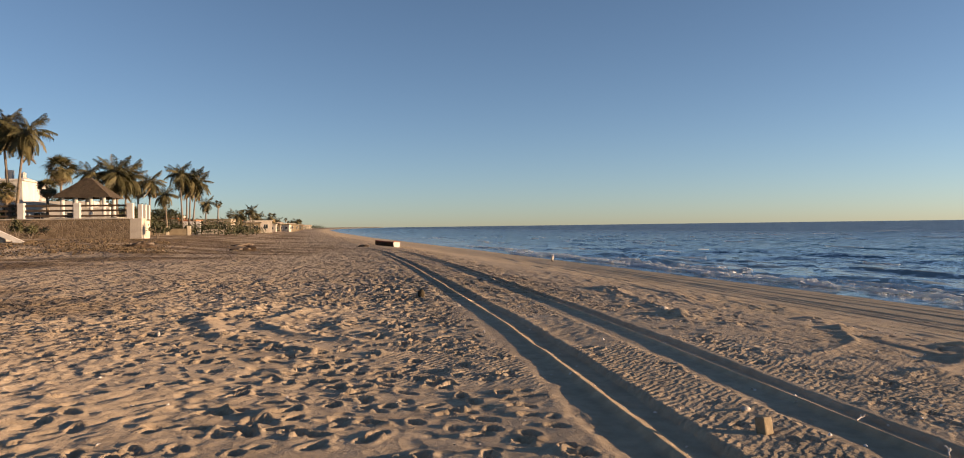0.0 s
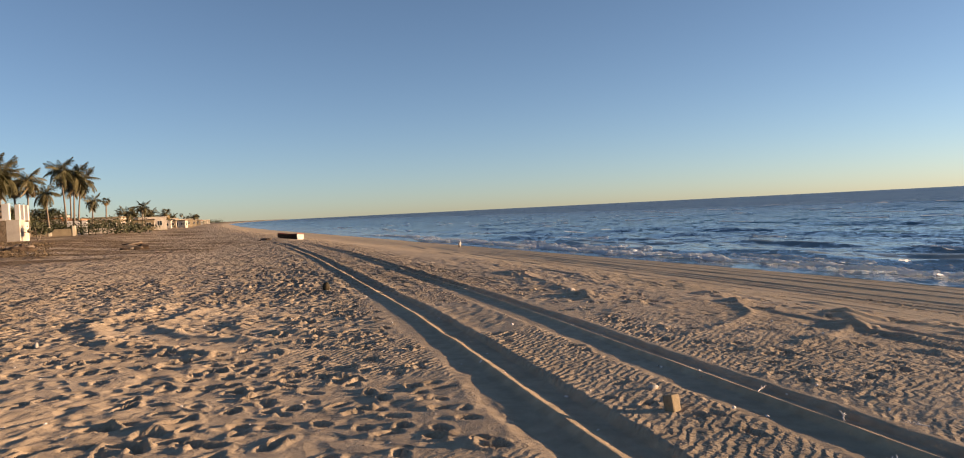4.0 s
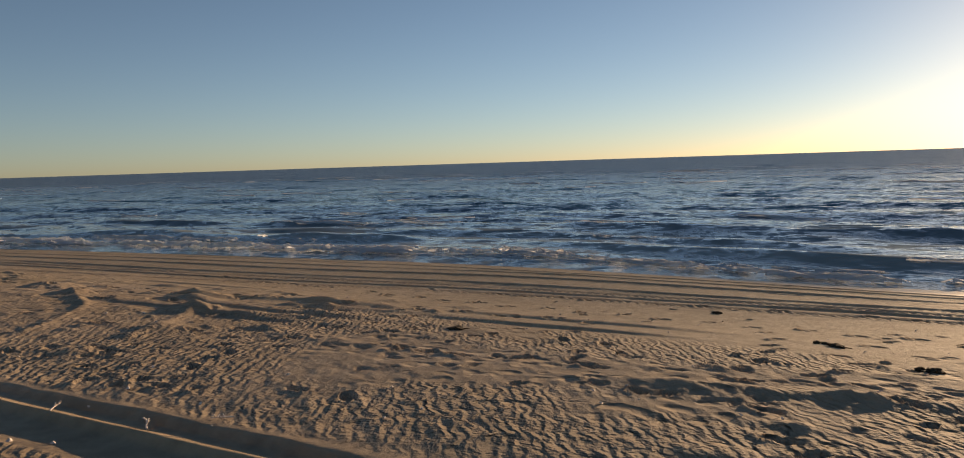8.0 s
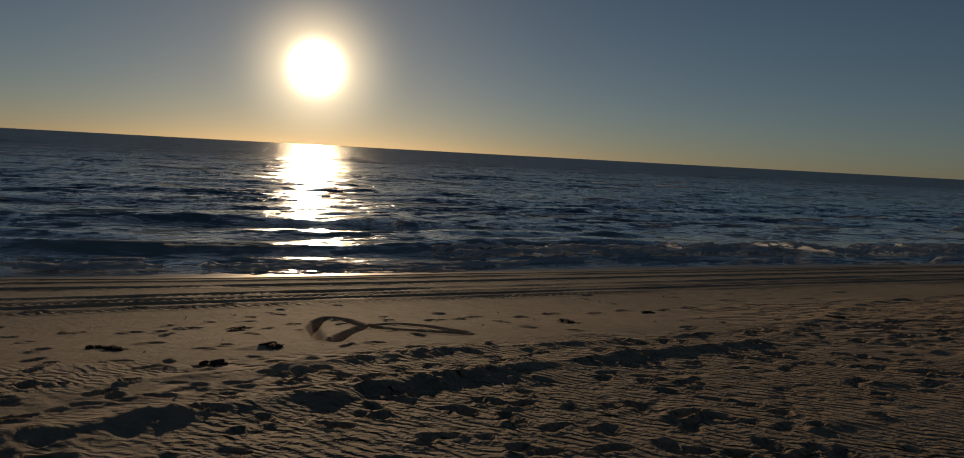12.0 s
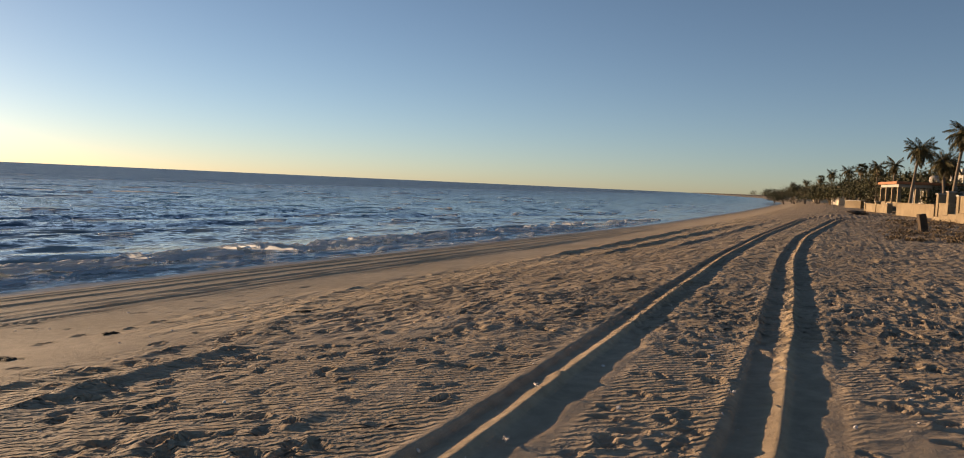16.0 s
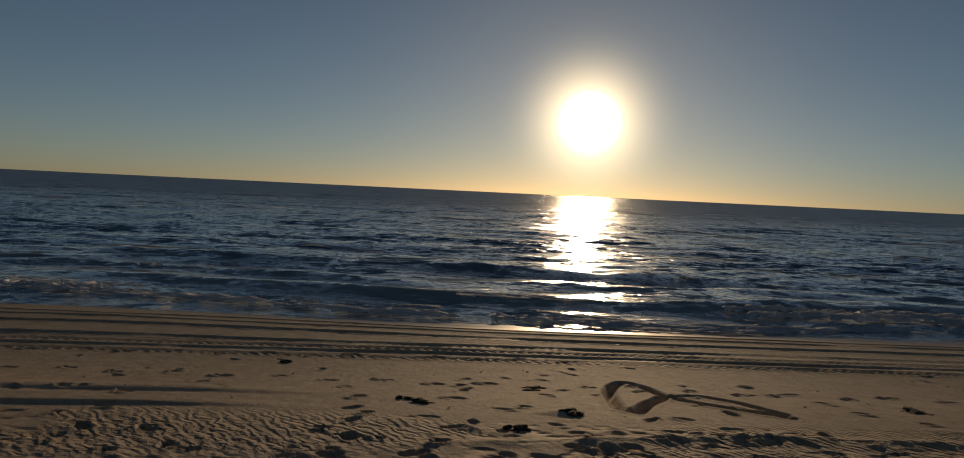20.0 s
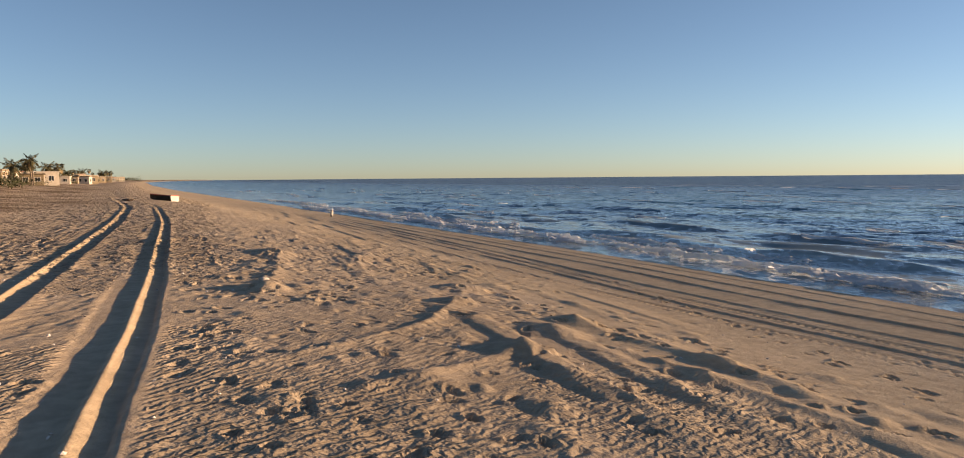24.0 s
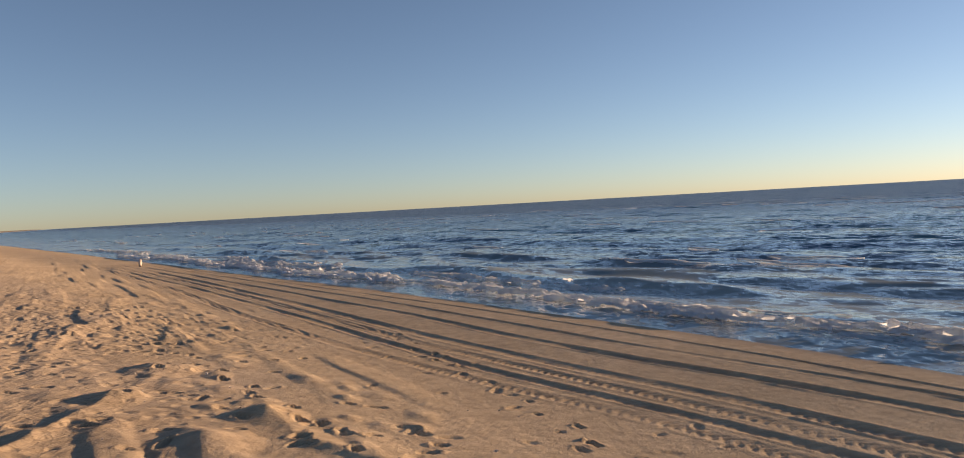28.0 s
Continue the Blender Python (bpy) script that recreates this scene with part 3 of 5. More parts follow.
def sheet(name, X, Y, Z, material, attributes=(), smooth=True):
    """A grid mesh from 2-D arrays."""
    n, m = X.shape
    me = bpy.data.meshes.new(name)
    co = np.stack([X, Y, Z], -1).reshape(-1, 3).astype(np.float32)
    i = np.arange(n * m).reshape(n, m)
    quads = np.stack([i[:-1, :-1], i[1:, :-1], i[1:, 1:], i[:-1, 1:]], -1).reshape(-1)
    k = len(quads) // 4
    me.vertices.add(len(co))
    me.vertices.foreach_set("co", co.ravel())
    me.loops.add(len(quads))
    me.loops.foreach_set("vertex_index", quads.astype(np.int32))
    me.polygons.add(k)
    me.polygons.foreach_set("loop_start", np.arange(0, 4 * k, 4, dtype=np.int32))
    if smooth:
        me.polygons.foreach_set("use_smooth", np.ones(k, dtype=bool))
    for key, values in attributes:
        a = me.attributes.new(key, "FLOAT", "POINT")
        a.data.foreach_set("value", values.astype(np.float32).ravel())
    me.update()
    me.materials.append(material)
    return new(name, me)


gx = graded(-4.0, 17.2, 0.036, 1.06, -4600, 4600)
gx = np.concatenate([gx[gx < -2.4], np.arange(-2.4, 1.65, 0.030), np.arange(1.65, 4.75, 0.022), np.arange(4.75, 9.6, 0.031), gx[gx >= 9.6]])
gy = graded(-6.8, 14.2, 0.031, 1.030, -4800, 4800)
GX, GY = np.meshgrid(gx, gy, indexing="ij")
bed = land(GX, GY)
fine, cover, tyre = relief(GX, GY)
rng = np.random.default_rng(7)


def stamp(field, x, y, r, fn):
    """Adds fn(dx, dy) to the field round (x, y)."""
    i0, i1 = np.searchsorted(gx, (x - r, x + r))
    j0, j1 = np.searchsorted(gy, (y - r, y + r))
    if i1 > i0 and j1 > j0:
        field[i0:i1, j0:j1] += fn(GX[i0:i1, j0:j1] - x, GY[i0:i1, j0:j1] - y)


def footprint(turn, long, wide, deep):
    c, s = math.cos(turn), math.sin(turn)

    def fn(dx, dy):
        u, v = (dx * c + dy * s) / long, (-dx * s + dy * c) / wide
        q = np.sqrt(u * u + v * v * (1 + 0.35 * np.tanh(2 * u)))
        return -deep * smooth_step(1.15 - q, 0, 0.38) + 0.38 * deep * np.exp(-((q - 1.35) / 0.28) ** 2) * (1 + 0.5 * u)
    return fn


steps = []
for _ in range(13000):
    x, y = rng.uniform(-9, 13), rng.uniform(-13, 24)
    d = float(shore(y)) - x
    p = 0.62 if x < 1.4 else 0.55 if x < 4.0 and y < -1 else 0.12 if x < 4.0 else 0.5 if x < 8.6 and y < 2 else 0.42 if x < 10.3 and y > 7 else 0.2 if x < 8.8 else 0.06
    p *= 0.35 + 1.0 * float(smooth_step(fbm(np.array(x / 1.9), np.array(y / 1.9), 27, 3), -0.45, 0.25))
    if rng.random() < p:
        steps.append((x, y, rng.uniform(0, 6.28), 1.0 if x < 1.4 else 0.7 if d > 6 else 0.45))
# lines of steps
for x0, y0, a, n in ((-2.5, 3.5, 70, 22), (0.8, 5, 95, 18), (-3.2, 7, 20, 14), (8.6, -7, 100, 26), (10.8, -9, 88, 30), (9.9, 4, 95, 22), (11.2, 6, 80, 18), (6.0, -6, 110, 16),
                     (1.1, -3, 262, 16), (-0.6, -2.5, 255, 18), (0.2, -5, 285, 14), (11.6, -3, 200, 9), (10.2, 9, 150, 10), (13.3, -1, 93, 14)):
    a = radians(a)
    for k in range(n):
        w = 0.09 * (-1) ** k
        steps.append((x0 + 0.62 * k * math.cos(a) - w * math.sin(a), y0 + 0.62 * k * math.sin(a) + w * math.cos(a), a + rng.normal(0, 0.12), 1.0))
for x, y, a, k in steps:
    near_rut = min(abs(x - float(np.interp(y, RUT_Y, RUT_A))), abs(x - float(np.interp(y, RUT_Y, RUT_B))))
    if near_rut < 0.5:
        continue
    stamp(fine, x, y, 0.42, footprint(a, rng.uniform(0.06, 0.125), rng.uniform(0.038, 0.06), k * rng.uniform(0.020, 0.048)))

# clods of sand fallen across the landward rut
for x, y, r, h in ((2.36, -7.15, 0.10, 0.045), (2.47, -7.25, 0.09, 0.038), (2.08, -7.35, 0.10, 0.040), (1.94, -7.5, 0.08, 0.030), (3.9, -5.1, 0.06, 0.03), (4.0, -8.4, 0.07, 0.03), (2.32, -5.2, 0.05, 0.02)):
    stamp(fine, x, y, 3 * r, lambda dx, dy: h * np.exp(-((dx * dx + 1.6 * dy * dy) / (r * r))))

# a looped ribbon sign drawn in the sand with a heel
LOOP = ((9.6, -2.6), (10.26, -2.44), (10.75, -2.13), (10.6, -1.7), (10.0, -1.3), (9.5, -1.06), (9.7, -0.93), (10.7, -1.07), (11.3, -1.26), (11.7, -1.5), (11.3, -1.66), (10.7, -1.7), (10.3, -1.84), (9.86, -2.21), (9.4, -2.62))
for (x0, y0), (x1, y1) in zip(LOOP, LOOP[1:]):
    n = max(2, int(math.hypot(x1 - x0, y1 - y0) / 0.05))
    for k in range(n):
        t = k / n
        stamp(fine, x0 + (x1 - x0) * t, y0 + (y1 - y0) * t, 0.2,
              lambda dx, dy: -0.062 * np.exp(-((dx * dx + dy * dy) / 0.0034)) + 0.005 * np.exp(-((np.hypot(dx, dy) - 0.11) / 0.03) ** 2))

dist = shore(GY) - GX
wet_and_tyre = smooth_step(dist + run_out(GY), 1.5, 0.4) * 0.94 + 0.06 * smooth_step(dist, 7.0, 4.0)
# tyre marks take the same darker, less rough tone, most where deepest
wet_and_tyre = np.maximum(wet_and_tyre, 0.72 * tyre * (0.7 + 0.4 * fbm(GX / 0.2, GY / 0.5, 97, 3)))
far = smooth_step(np.maximum(np.maximum(np.abs(GX - 5.5) - 7.5, np.abs(GY - 4) - 9), 0), 0.0, 4) * smooth_step(dist, 5.0, 7.5)
far = far * (1 - 0.85 * smooth_step(GY, 11, 14) * smooth_step(GX, 3.5, 5.5))
dirt = smooth_step(dist + 5 * fbm(GX / 8, GY / 8, 90, 4) + 7 * smooth_step(np.abs(GY - 3), 25, 40), 22, 30) * smooth_step(fbm(GX / 3, GY / 2, 95, 4), -0.6, 0.2)
# lighter, warmer tone on the seaward face, slightly darker on the plateau
pale_and_lit = smooth_step(dist + 0.7 * fbm(GX / 2.5, GY / 2.5, 93, 3), 9.6, 7.6)
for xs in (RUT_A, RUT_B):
    # the sunlit brightness of the ridge between the tyres, put into its colour
    pale_and_lit = np.maximum(pale_and_lit, np.exp(-(np.abs(GX - bent(GY, RUT_Y, xs) - 0.03) / 0.08) ** 4))
bare = (1 - cover) * smooth_step(np.hypot(GX - 4, GY - 3), 40, 22)
ripple = smooth_step(fbm(GX / 2.8, GY / 2.8, 60, 3), -0.55, 0.15) * smooth_step(GX, -1.5, 1.2) * smooth_step(GX, 7.6, 6.6) * bare
chop = smooth_step(fbm(GX / 2.2, GY / 2.2, 64, 3), -0.6, 0.2) * smooth_step(GX, 3.9, 4.6) * smooth_step(GX, 9.4, 8.2) * (1 - 0.8 * smooth_step(GY, 6, 9)) * bare
ripple = ripple * (1 - 0.5 * smooth_step(GX, 4.2, 5.2)) * (1 - 0.5 * smooth_step(GY, 6, 9) * smooth_step(GX, 4.2, 5.0)) * (1 - 0.25 * smooth_step(-GY, 0, 2.5) * smooth_step(GX, 4.4, 4.0)) * (1 - 0.2 * smooth_step(-GY, 6, 9))
chop = chop * (1 - 0.25 * smooth_step(-GY, 5, 9))
tramp = smooth_step(fbm(GX / 1.6, GY / 1.6, 66, 3), -0.7, 0.1) * np.maximum(smooth_step(GX, 4.0, 4.6) * smooth_step(GX, 9.2, 8.2) * (1 - 0.55 * smooth_step(GY, 1, 5)), 0.8 * smooth_step(GX, 1.5, 0.8)) * bare
ground = sheet("ground", GX, GY, bed + fine, SAND, (("wet_and_tyre", wet_and_tyre), ("far", far), ("dirt", dirt), ("pale_and_lit", pale_and_lit), ("ripple", ripple), ("chop", chop), ("tramp", tramp)))
tagged(ground, "trampled pale sand beach with tyre ruts and wind ripples", "beach", kind="structure")


def ground_z(x, y):
    i, j = min(max(np.searchsorted(gx, x), 1), len(gx) - 1), min(max(np.searchsorted(gy, y), 1), len(gy) - 1)
    u, v = (x - gx[i - 1]) / (gx[i] - gx[i - 1]), (y - gy[j - 1]) / (gy[j] - gy[j - 1])
    q = [(bed[a, b] + fine[a, b]) for a, b in ((i - 1, j - 1), (i, j - 1), (i - 1, j), (i, j))]
    return float((q[0] * (1 - u) + q[1] * u) * (1 - v) + (q[2] * (1 - u) + q[3] * u) * v)


# ---------------------------------------------------------------- the sea
su = graded(-1.5, 14.0, 0.07, 1.045, -3.0, 4400)
sv = graded(-22.0, 34.0, 0.13, 1.04, -4700, 4700)
SU, SV = np.meshgrid(su, sv, indexing="ij")


def swell(u, v):
    """The sea's height; u is the way out from the shore, v along it."""
    grow = smooth_step(u, 0.2, 7)
    calm = 1 / (1 + np.maximum(u, 0) / 900)
    z = 0.0 * u
    for k, (lam, amp, turn) in enumerate(((9.0, 0.10, 0.04), (6.1, 0.075, -0.17), (3.7, 0.05, 0.25), (2.3, 0.034, -0.38), (1.45, 0.020, 0.5))):
        ph = (u * math.cos(turn) + v * math.sin(turn)) / lam + 0.5 * fbm(u / (lam * 2.2), v / (lam * 3.0), 100 + k, 2)
        fade = smooth_step(np.maximum(u, np.abs(v)) , lam * 50, lam * 15)
        s = np.sin(2 * np.pi * ph)
        z += amp * (s + 0.28 * np.cos(4 * np.pi * ph)) * (0.6 + 0.6 * lattice(u / (lam * 3), v / (lam * 3.5), 120 + k)) * fade
    z = z * grow * calm
    # breakers near the edge, each on a stretch of the shore
    for u0, v0, half, h in ((3.4, 2.0, 9.0, 0.30), (3.0, -14, 9, 0.34), (4.2, 24, 9, 0.34), (6.6, 8, 10, 0.22), (7.0, -9, 10, 0.24), (1.4, -4, 8, 0.13), (1.3, 12, 9, 0.12), (3.6, 45, 12, 0.35), (3.6, -38, 14, 0.35), (10.5, 0, 16, 0.2), (10, 30, 14, 0.2)):
        c = u0 + 0.6 * lattice(v / 6, v * 0 + u0, 140) + 0.25 * lattice(v / 1.7, v * 0 + u0, 141)
        e = u - c
        along = np.exp(-(((v - v0) / half) ** 4))
        z += 0.75 * h * along * np.where(e < 0, np.exp(-(e / 0.48) ** 2), np.exp(-(e / 1.15) ** 2)) * (0.8 + 0.3 * lattice(v / 2.5, v * 0 + u0, 143))
    return z * smooth_step(u, -0.6, 1.0) - 0.10 * smooth_step(u, 0.0, -2.5)


edge = 0.35 * fbm(SV / 5, SV * 0, 150, 3)
SZ = SEA + swell(SU, SV) + 0.02
shallow = smooth_step(SU, 20.0, 0.5) * 0.9
sea = sheet("sea", shore(SV) + run_out(SV) + SU + edge * smooth_step(SU, 12, 3), SV, SZ, WATER, (("shallow", shallow), ("offing", smooth_step(SU, 8, 160))))
tagged(sea, "dark blue choppy sea with small breaking waves", "sea", kind="structure")

# foam: torn sheets of froth on the breakers and lace at the water's edge
def foam_patch(v0, v1, centre, width, gap, seed, lift=0.03):
    u = np.arange(-width, width + 0.001, 0.05)
    v = np.arange(v0, v1, 0.08)
    U, V = np.meshgrid(u, v, indexing="ij")
    C = centre + 0.6 * lattice(V / 6, V * 0 + centre, 140) + 0.25 * lattice(V / 1.7, V * 0 + centre, 141)
    A = U + C
    n = fbm(A / 0.4, V / 1.3, seed, 4, 0.62)
    ends = np.minimum(smooth_step(V, v0, v0 + 1.5), smooth_step(V, v1, v1 - 1.5))
    keep = n - gap - 1.1 * (1 - (1 - (U / width) ** 2) * ends)
    X = shore(V) + run_out(V) + A + 0.35 * fbm(V / 5, V * 0, 150, 3) * smooth_step(A, 12, 3)
    Z = np.maximum(SEA + swell(A, V) + 0.02, land(X, V)) + lift * (0.4 + np.clip(keep, 0, 1) * 1.6) * (1 + 0.3 * fbm(A / 0.16, V / 0.24, seed + 8, 3))
    return np.stack([X, V, Z], -1), keep > 0


pts, faces, base = [], [], 0
for v0, v1, centre, width, gap, seed, lift in (
        (-32, -6, 2.4, 0.75, -0.9, 301, 0.08), (-70, -30, 2.4, 0.9, -0.5, 302, 0.08), (19, 31, 2.6, 0.45, -0.85, 303, 0.055), (8, 30, 0.65, 0.5, -0.95, 321, 0.075), (27, 72, 0.8, 0.6, -1.0, 323, 0.08), (-3, 8, 0.55, 0.32, -0.8, 322, 0.05), (36, 56, 2.4, 0.8, -0.8, 304, 0.08),
        (62, 100, 2.0, 1.0, -0.5, 305, 0.06), (7, 11, 6.4, 0.3, -0.1, 306, 0.025), (-7, 4, 3.3, 0.25, 0.05, 307, 0.02), (13, 17, 1.3, 0.3, -0.3, 308, 0.03),
        (-60, 0, 0.75, 0.3, -0.55, 318, 0.035), (0, 8, 0.7, 0.25, -0.45, 319, 0.025), (8, 70, 0.75, 0.3, -0.55, 320, 0.035), (-45, -2, 0.5, 0.5, -0.1, 311, 0.012), (-2, 26, 0.5, 0.55, -0.1, 312, 0.012), (26, 80, 0.6, 0.7, -0.2, 313, 0.02), (-45, 35, 1.4, 0.3, 0.25, 314, 0.014),
        (-12, -6, 10.5, 0.3, -0.1, 315, 0.03), (20, 28, 10.2, 0.35, -0.1, 316, 0.03)):
    P, keep = foam_patch(v0, v1, centre, width, gap, seed, lift)
    n, m = keep.shape
    idx = np.arange(n * m).reshape(n, m) + base
    ok = keep[:-1, :-1] & keep[1:, :-1] & keep[1:, 1:] & keep[:-1, 1:]
    faces.append(np.stack([idx[:-1, :-1], idx[1:, :-1], idx[1:, 1:], idx[:-1, 1:]], -1)[ok])
    pts.append(P.reshape(-1, 3))
    base += n * m
# scattered whitecaps farther out
rng_f = np.random.default_rng(12)
for _ in range(260):
    u0, v0 = 9 + 150 * rng_f.random() ** 1.6, rng_f.uniform(-150, 190)
    w, ln = rng_f.uniform(0.12, 0.3) * (1 + u0 / 70), rng_f.uniform(0.6, 1.8) * (1 + u0 / 60)
    n, m = 4, 12
    U, V = np.meshgrid(np.linspace(-1, 1, n), np.linspace(-1, 1, m), indexing="ij")
    A, B = u0 + w * U * np.sqrt(np.clip(1 - V ** 2, 0.03, 1)) + 0.25 * ln * lattice(V * 1.5 + u0, V * 0, 77), v0 + ln * V
    pts.append(np.stack([shore(B) + run_out(B) + A, B, SEA + swell(A, B) + 0.05 + 0.04 * (1 - U ** 2)], -1).reshape(-1, 3))
    idx = np.arange(n * m).reshape(n, m) + base
    faces.append(np.stack([idx[:-1, :-1], idx[1:, :-1], idx[1:, 1:], idx[:-1, 1:]], -1).reshape(-1, 4))
    base += n * m
P, F = np.concatenate(pts), np.concatenate(faces)
used = np.zeros(len(P), bool)
used[F.ravel()] = True
remap = np.cumsum(used) - 1
P, F = P[used], remap[F]
me = bpy.data.meshes.new("foam")
me.vertices.add(len(P))
me.vertices.foreach_set("co", P.astype(np.float32).ravel())
me.loops.add(F.size)
me.loops.foreach_set("vertex_index", F.astype(np.int32).ravel())
me.polygons.add(len(F))
me.polygons.foreach_set("loop_start", np.arange(0, F.size, 4, dtype=np.int32))
me.polygons.foreach_set("use_smooth", np.ones(len(F), bool))
me.update()
me.materials.append(FOAM)
tagged(new("foam", me), "white torn froth on breaking waves and water's edge", "sea foam", kind="stuff")

# ---------------------------------------------------------------- materials of things
STUCCO = plain("white_stucco", (0.46, 0.42, 0.37), (0.62, 0.58, 0.53), 1.3, 0.9, 30, 0.006)
CREAM = plain("cream_plaster", (0.52, 0.43, 0.30), (0.68, 0.58, 0.43), 1.1, 0.9, 25, 0.008)
OCHRE = plain("weathered_ochre_plaster", (0.17, 0.125, 0.075), (0.30, 0.235, 0.15), 1.1, 0.92, 22, 0.012)
DULLWHITE = plain("dull_white_plaster", (0.30, 0.27, 0.23), (0.44, 0.41, 0.36), 1.2, 0.9, 24, 0.008)
CONCRETE = plain("weathered_concrete", (0.34, 0.29, 0.23), (0.52, 0.45, 0.37), 1.6, 0.92, 30, 0.01)
DARKWOOD = plain("dark_timber", (0.035, 0.024, 0.016), (0.10, 0.065, 0.04), 4, 0.8, 60, 0.004)
DRIFT = plain("driftwood", (0.12, 0.085, 0.06), (0.27, 0.21, 0.155), 3, 0.88, 50, 0.01)
THATCH = plain("palm_thatch", (0.035, 0.025, 0.016), (0.10, 0.070, 0.043), 2.5, 0.95, 22, 0.05)
TERRACOTTA = plain("terracotta", (0.30, 0.12, 0.06), (0.42, 0.19, 0.10), 2, 0.85, 30, 0.01)
TRUNK = plain("palm_trunk", (0.11, 0.085, 0.06), (0.24, 0.19, 0.14), 5, 0.95, 18, 0.03)
FROND = plain("palm_frond", (0.038, 0.038, 0.014), (0.120, 0.098, 0.042), 3, 0.6, 12, 0.0, vary=0.5)
DRYFROND = plain("dry_frond", (0.15, 0.10, 0.045), (0.28, 0.20, 0.10), 3, 0.8, 12, 0.0, vary=0.4)
LEAF = plain("bush_leaves", (0.026, 0.032, 0.013), (0.085, 0.080, 0.034), 3, 0.7, 9, 0.0, vary=0.4)
SCRUB = plain("dry_scrub", (0.06, 0.040, 0.022), (0.22, 0.155, 0.09), 2, 0.9, 10, 0.0)
BOATWHITE = plain("boat_white_paint", (0.36, 0.32, 0.27), (0.55, 0.50, 0.44), 2, 0.5, 20, 0.002)
BOATRED = plain("boat_red_paint", (0.24, 0.05, 0.03), (0.38, 0.10, 0.06), 2, 0.5, 20, 0.002)
STONE = plain("beach_stone", (0.30, 0.26, 0.22), (0.52, 0.46, 0.40), 8, 0.9, 60, 0.004)
PALE = plain("bleached_stone", (0.55, 0.48, 0.42), (0.78, 0.72, 0.66), 9, 0.85, 70, 0.004)
WEED = plain("dried_seaweed", (0.02, 0.016, 0.01), (0.075, 0.055, 0.03), 9, 0.9, 60, 0.01)
glass_m = Mat("window_glass", 0.08, 0, 0.5)
glass_m.colour(glass_m.ramp(glass_m.noise(2, 2), [(0.3, (0.012, 0.014, 0.016)), (0.7, (0.03, 0.033, 0.036))]))
GLASS = glass_m.m
rub = Mat("rubble_masonry", 0.93, 0, 0.25)
cells = rub.voronoi(4.2, "DISTANCE_TO_EDGE")
tone = rub.voronoi(4.2, "F1", out="Color")
rub.colour(rub.mix(rub.mix(rub.ramp(tone, [(0.1, (0.15, 0.105, 0.065)), (0.9, (0.26, 0.19, 0.125))]), rub.ramp(rub.noise(14, 4), [(0.3, 0.7), (0.7, 1.15)]), 1.0, "MULTIPLY"),
                   (0.19, 0.15, 0.11), rub.ramp(cells, [(0.02, 1.0), (0.08, 0.0)])))
rub.bump(rub.ramp(cells, [(0.0, 0.0), (0.09, 1.0)]), 0.05)
RUBBLE = rub.m


# ---------------------------------------------------------------- palms and plants
def leaf_blade(bm, a, b, w, droop):
    """A narrow folded leaflet from a to b."""
    a, b = Vector(a), Vector(b)
    d = b - a
    side = d.cross(Vector((0, 0, 1)))
    side = side.normalized() * w if side.length > 1e-5 else Vector((w, 0, 0))
    m = a + d * 0.55 + Vector((0, 0, droop * 0.35))
    e = b - Vector((0, 0, droop))
    v = [bm.verts.new(p) for p in (a - side * 0.3, a + side * 0.3, m + side, m - side, e)]
    bm.faces.new((v[0], v[1], v[2], v[3]))
    bm.faces.new((v[3], v[2], v[4]))


def feather_frond(name, length, sag, material, seed):
    """A coconut frond that grows from the origin along x and bends down."""
    r = random.Random(seed)
    bm = bmesh.new()
    pts, n = [], 13
    for k in range(n):
        t = k / (n - 1)
        pts.append(Vector((length * (t - 0.16 * sag * t * t), 0.06 * length * math.sin(2.2 * t + seed), length * (0.36 * t - sag * 0.85 * t * t))))
    tube(pts, [0.045 * (1 - 0.85 * k / (n - 1)) for k in range(n)], 4, bm)
    for k in range(34):
        t = 0.10 + 0.90 * k / 33
        i = min(int(t * (n - 1)), n - 2)
        p = pts[i].lerp(pts[i + 1], t * (n - 1) - i)
        along = (pts[i + 1] - pts[i]).normalized()
        ll = length * (0.27 * math.sin(math.pi * (0.12 + 0.84 * t)) + 0.05) * r.uniform(0.8, 1.15)
        for s in (-1, 1):
            q = p + along * ll * 0.5 + Vector((0, s * ll * 0.75, -ll * r.uniform(0.15, 0.5)))
            leaf_blade(bm, p, q, 0.040, ll * r.uniform(0.1, 0.4))
    return part(name, bm, material)


def fan_leaf(name, length, material, seed):
    """A fan palm's leaf: a stalk with a fan of blades."""
    r = random.Random(seed)
    bm = bmesh.new()
    stalk = length * 0.5
    tip = Vector((stalk, 0, 0.12 * length))
    tube([(0, 0, 0), (stalk * 0.5, 0, 0.09 * length), tip], [0.03, 0.022, 0.018], 4, bm)
    for k in range(17):
        a = radians(-115 + 230 * k / 16)
        ll = length * 0.55 * r.uniform(0.85, 1.1) * (0.75 + 0.25 * math.cos(a))
        leaf_blade(bm, tip, tip + Vector((ll * math.cos(a), ll * math.sin(a), -0.08 * ll)), 0.045 * length / 1.3, ll * r.uniform(0.1, 0.35))
    return part(name, bm, material)


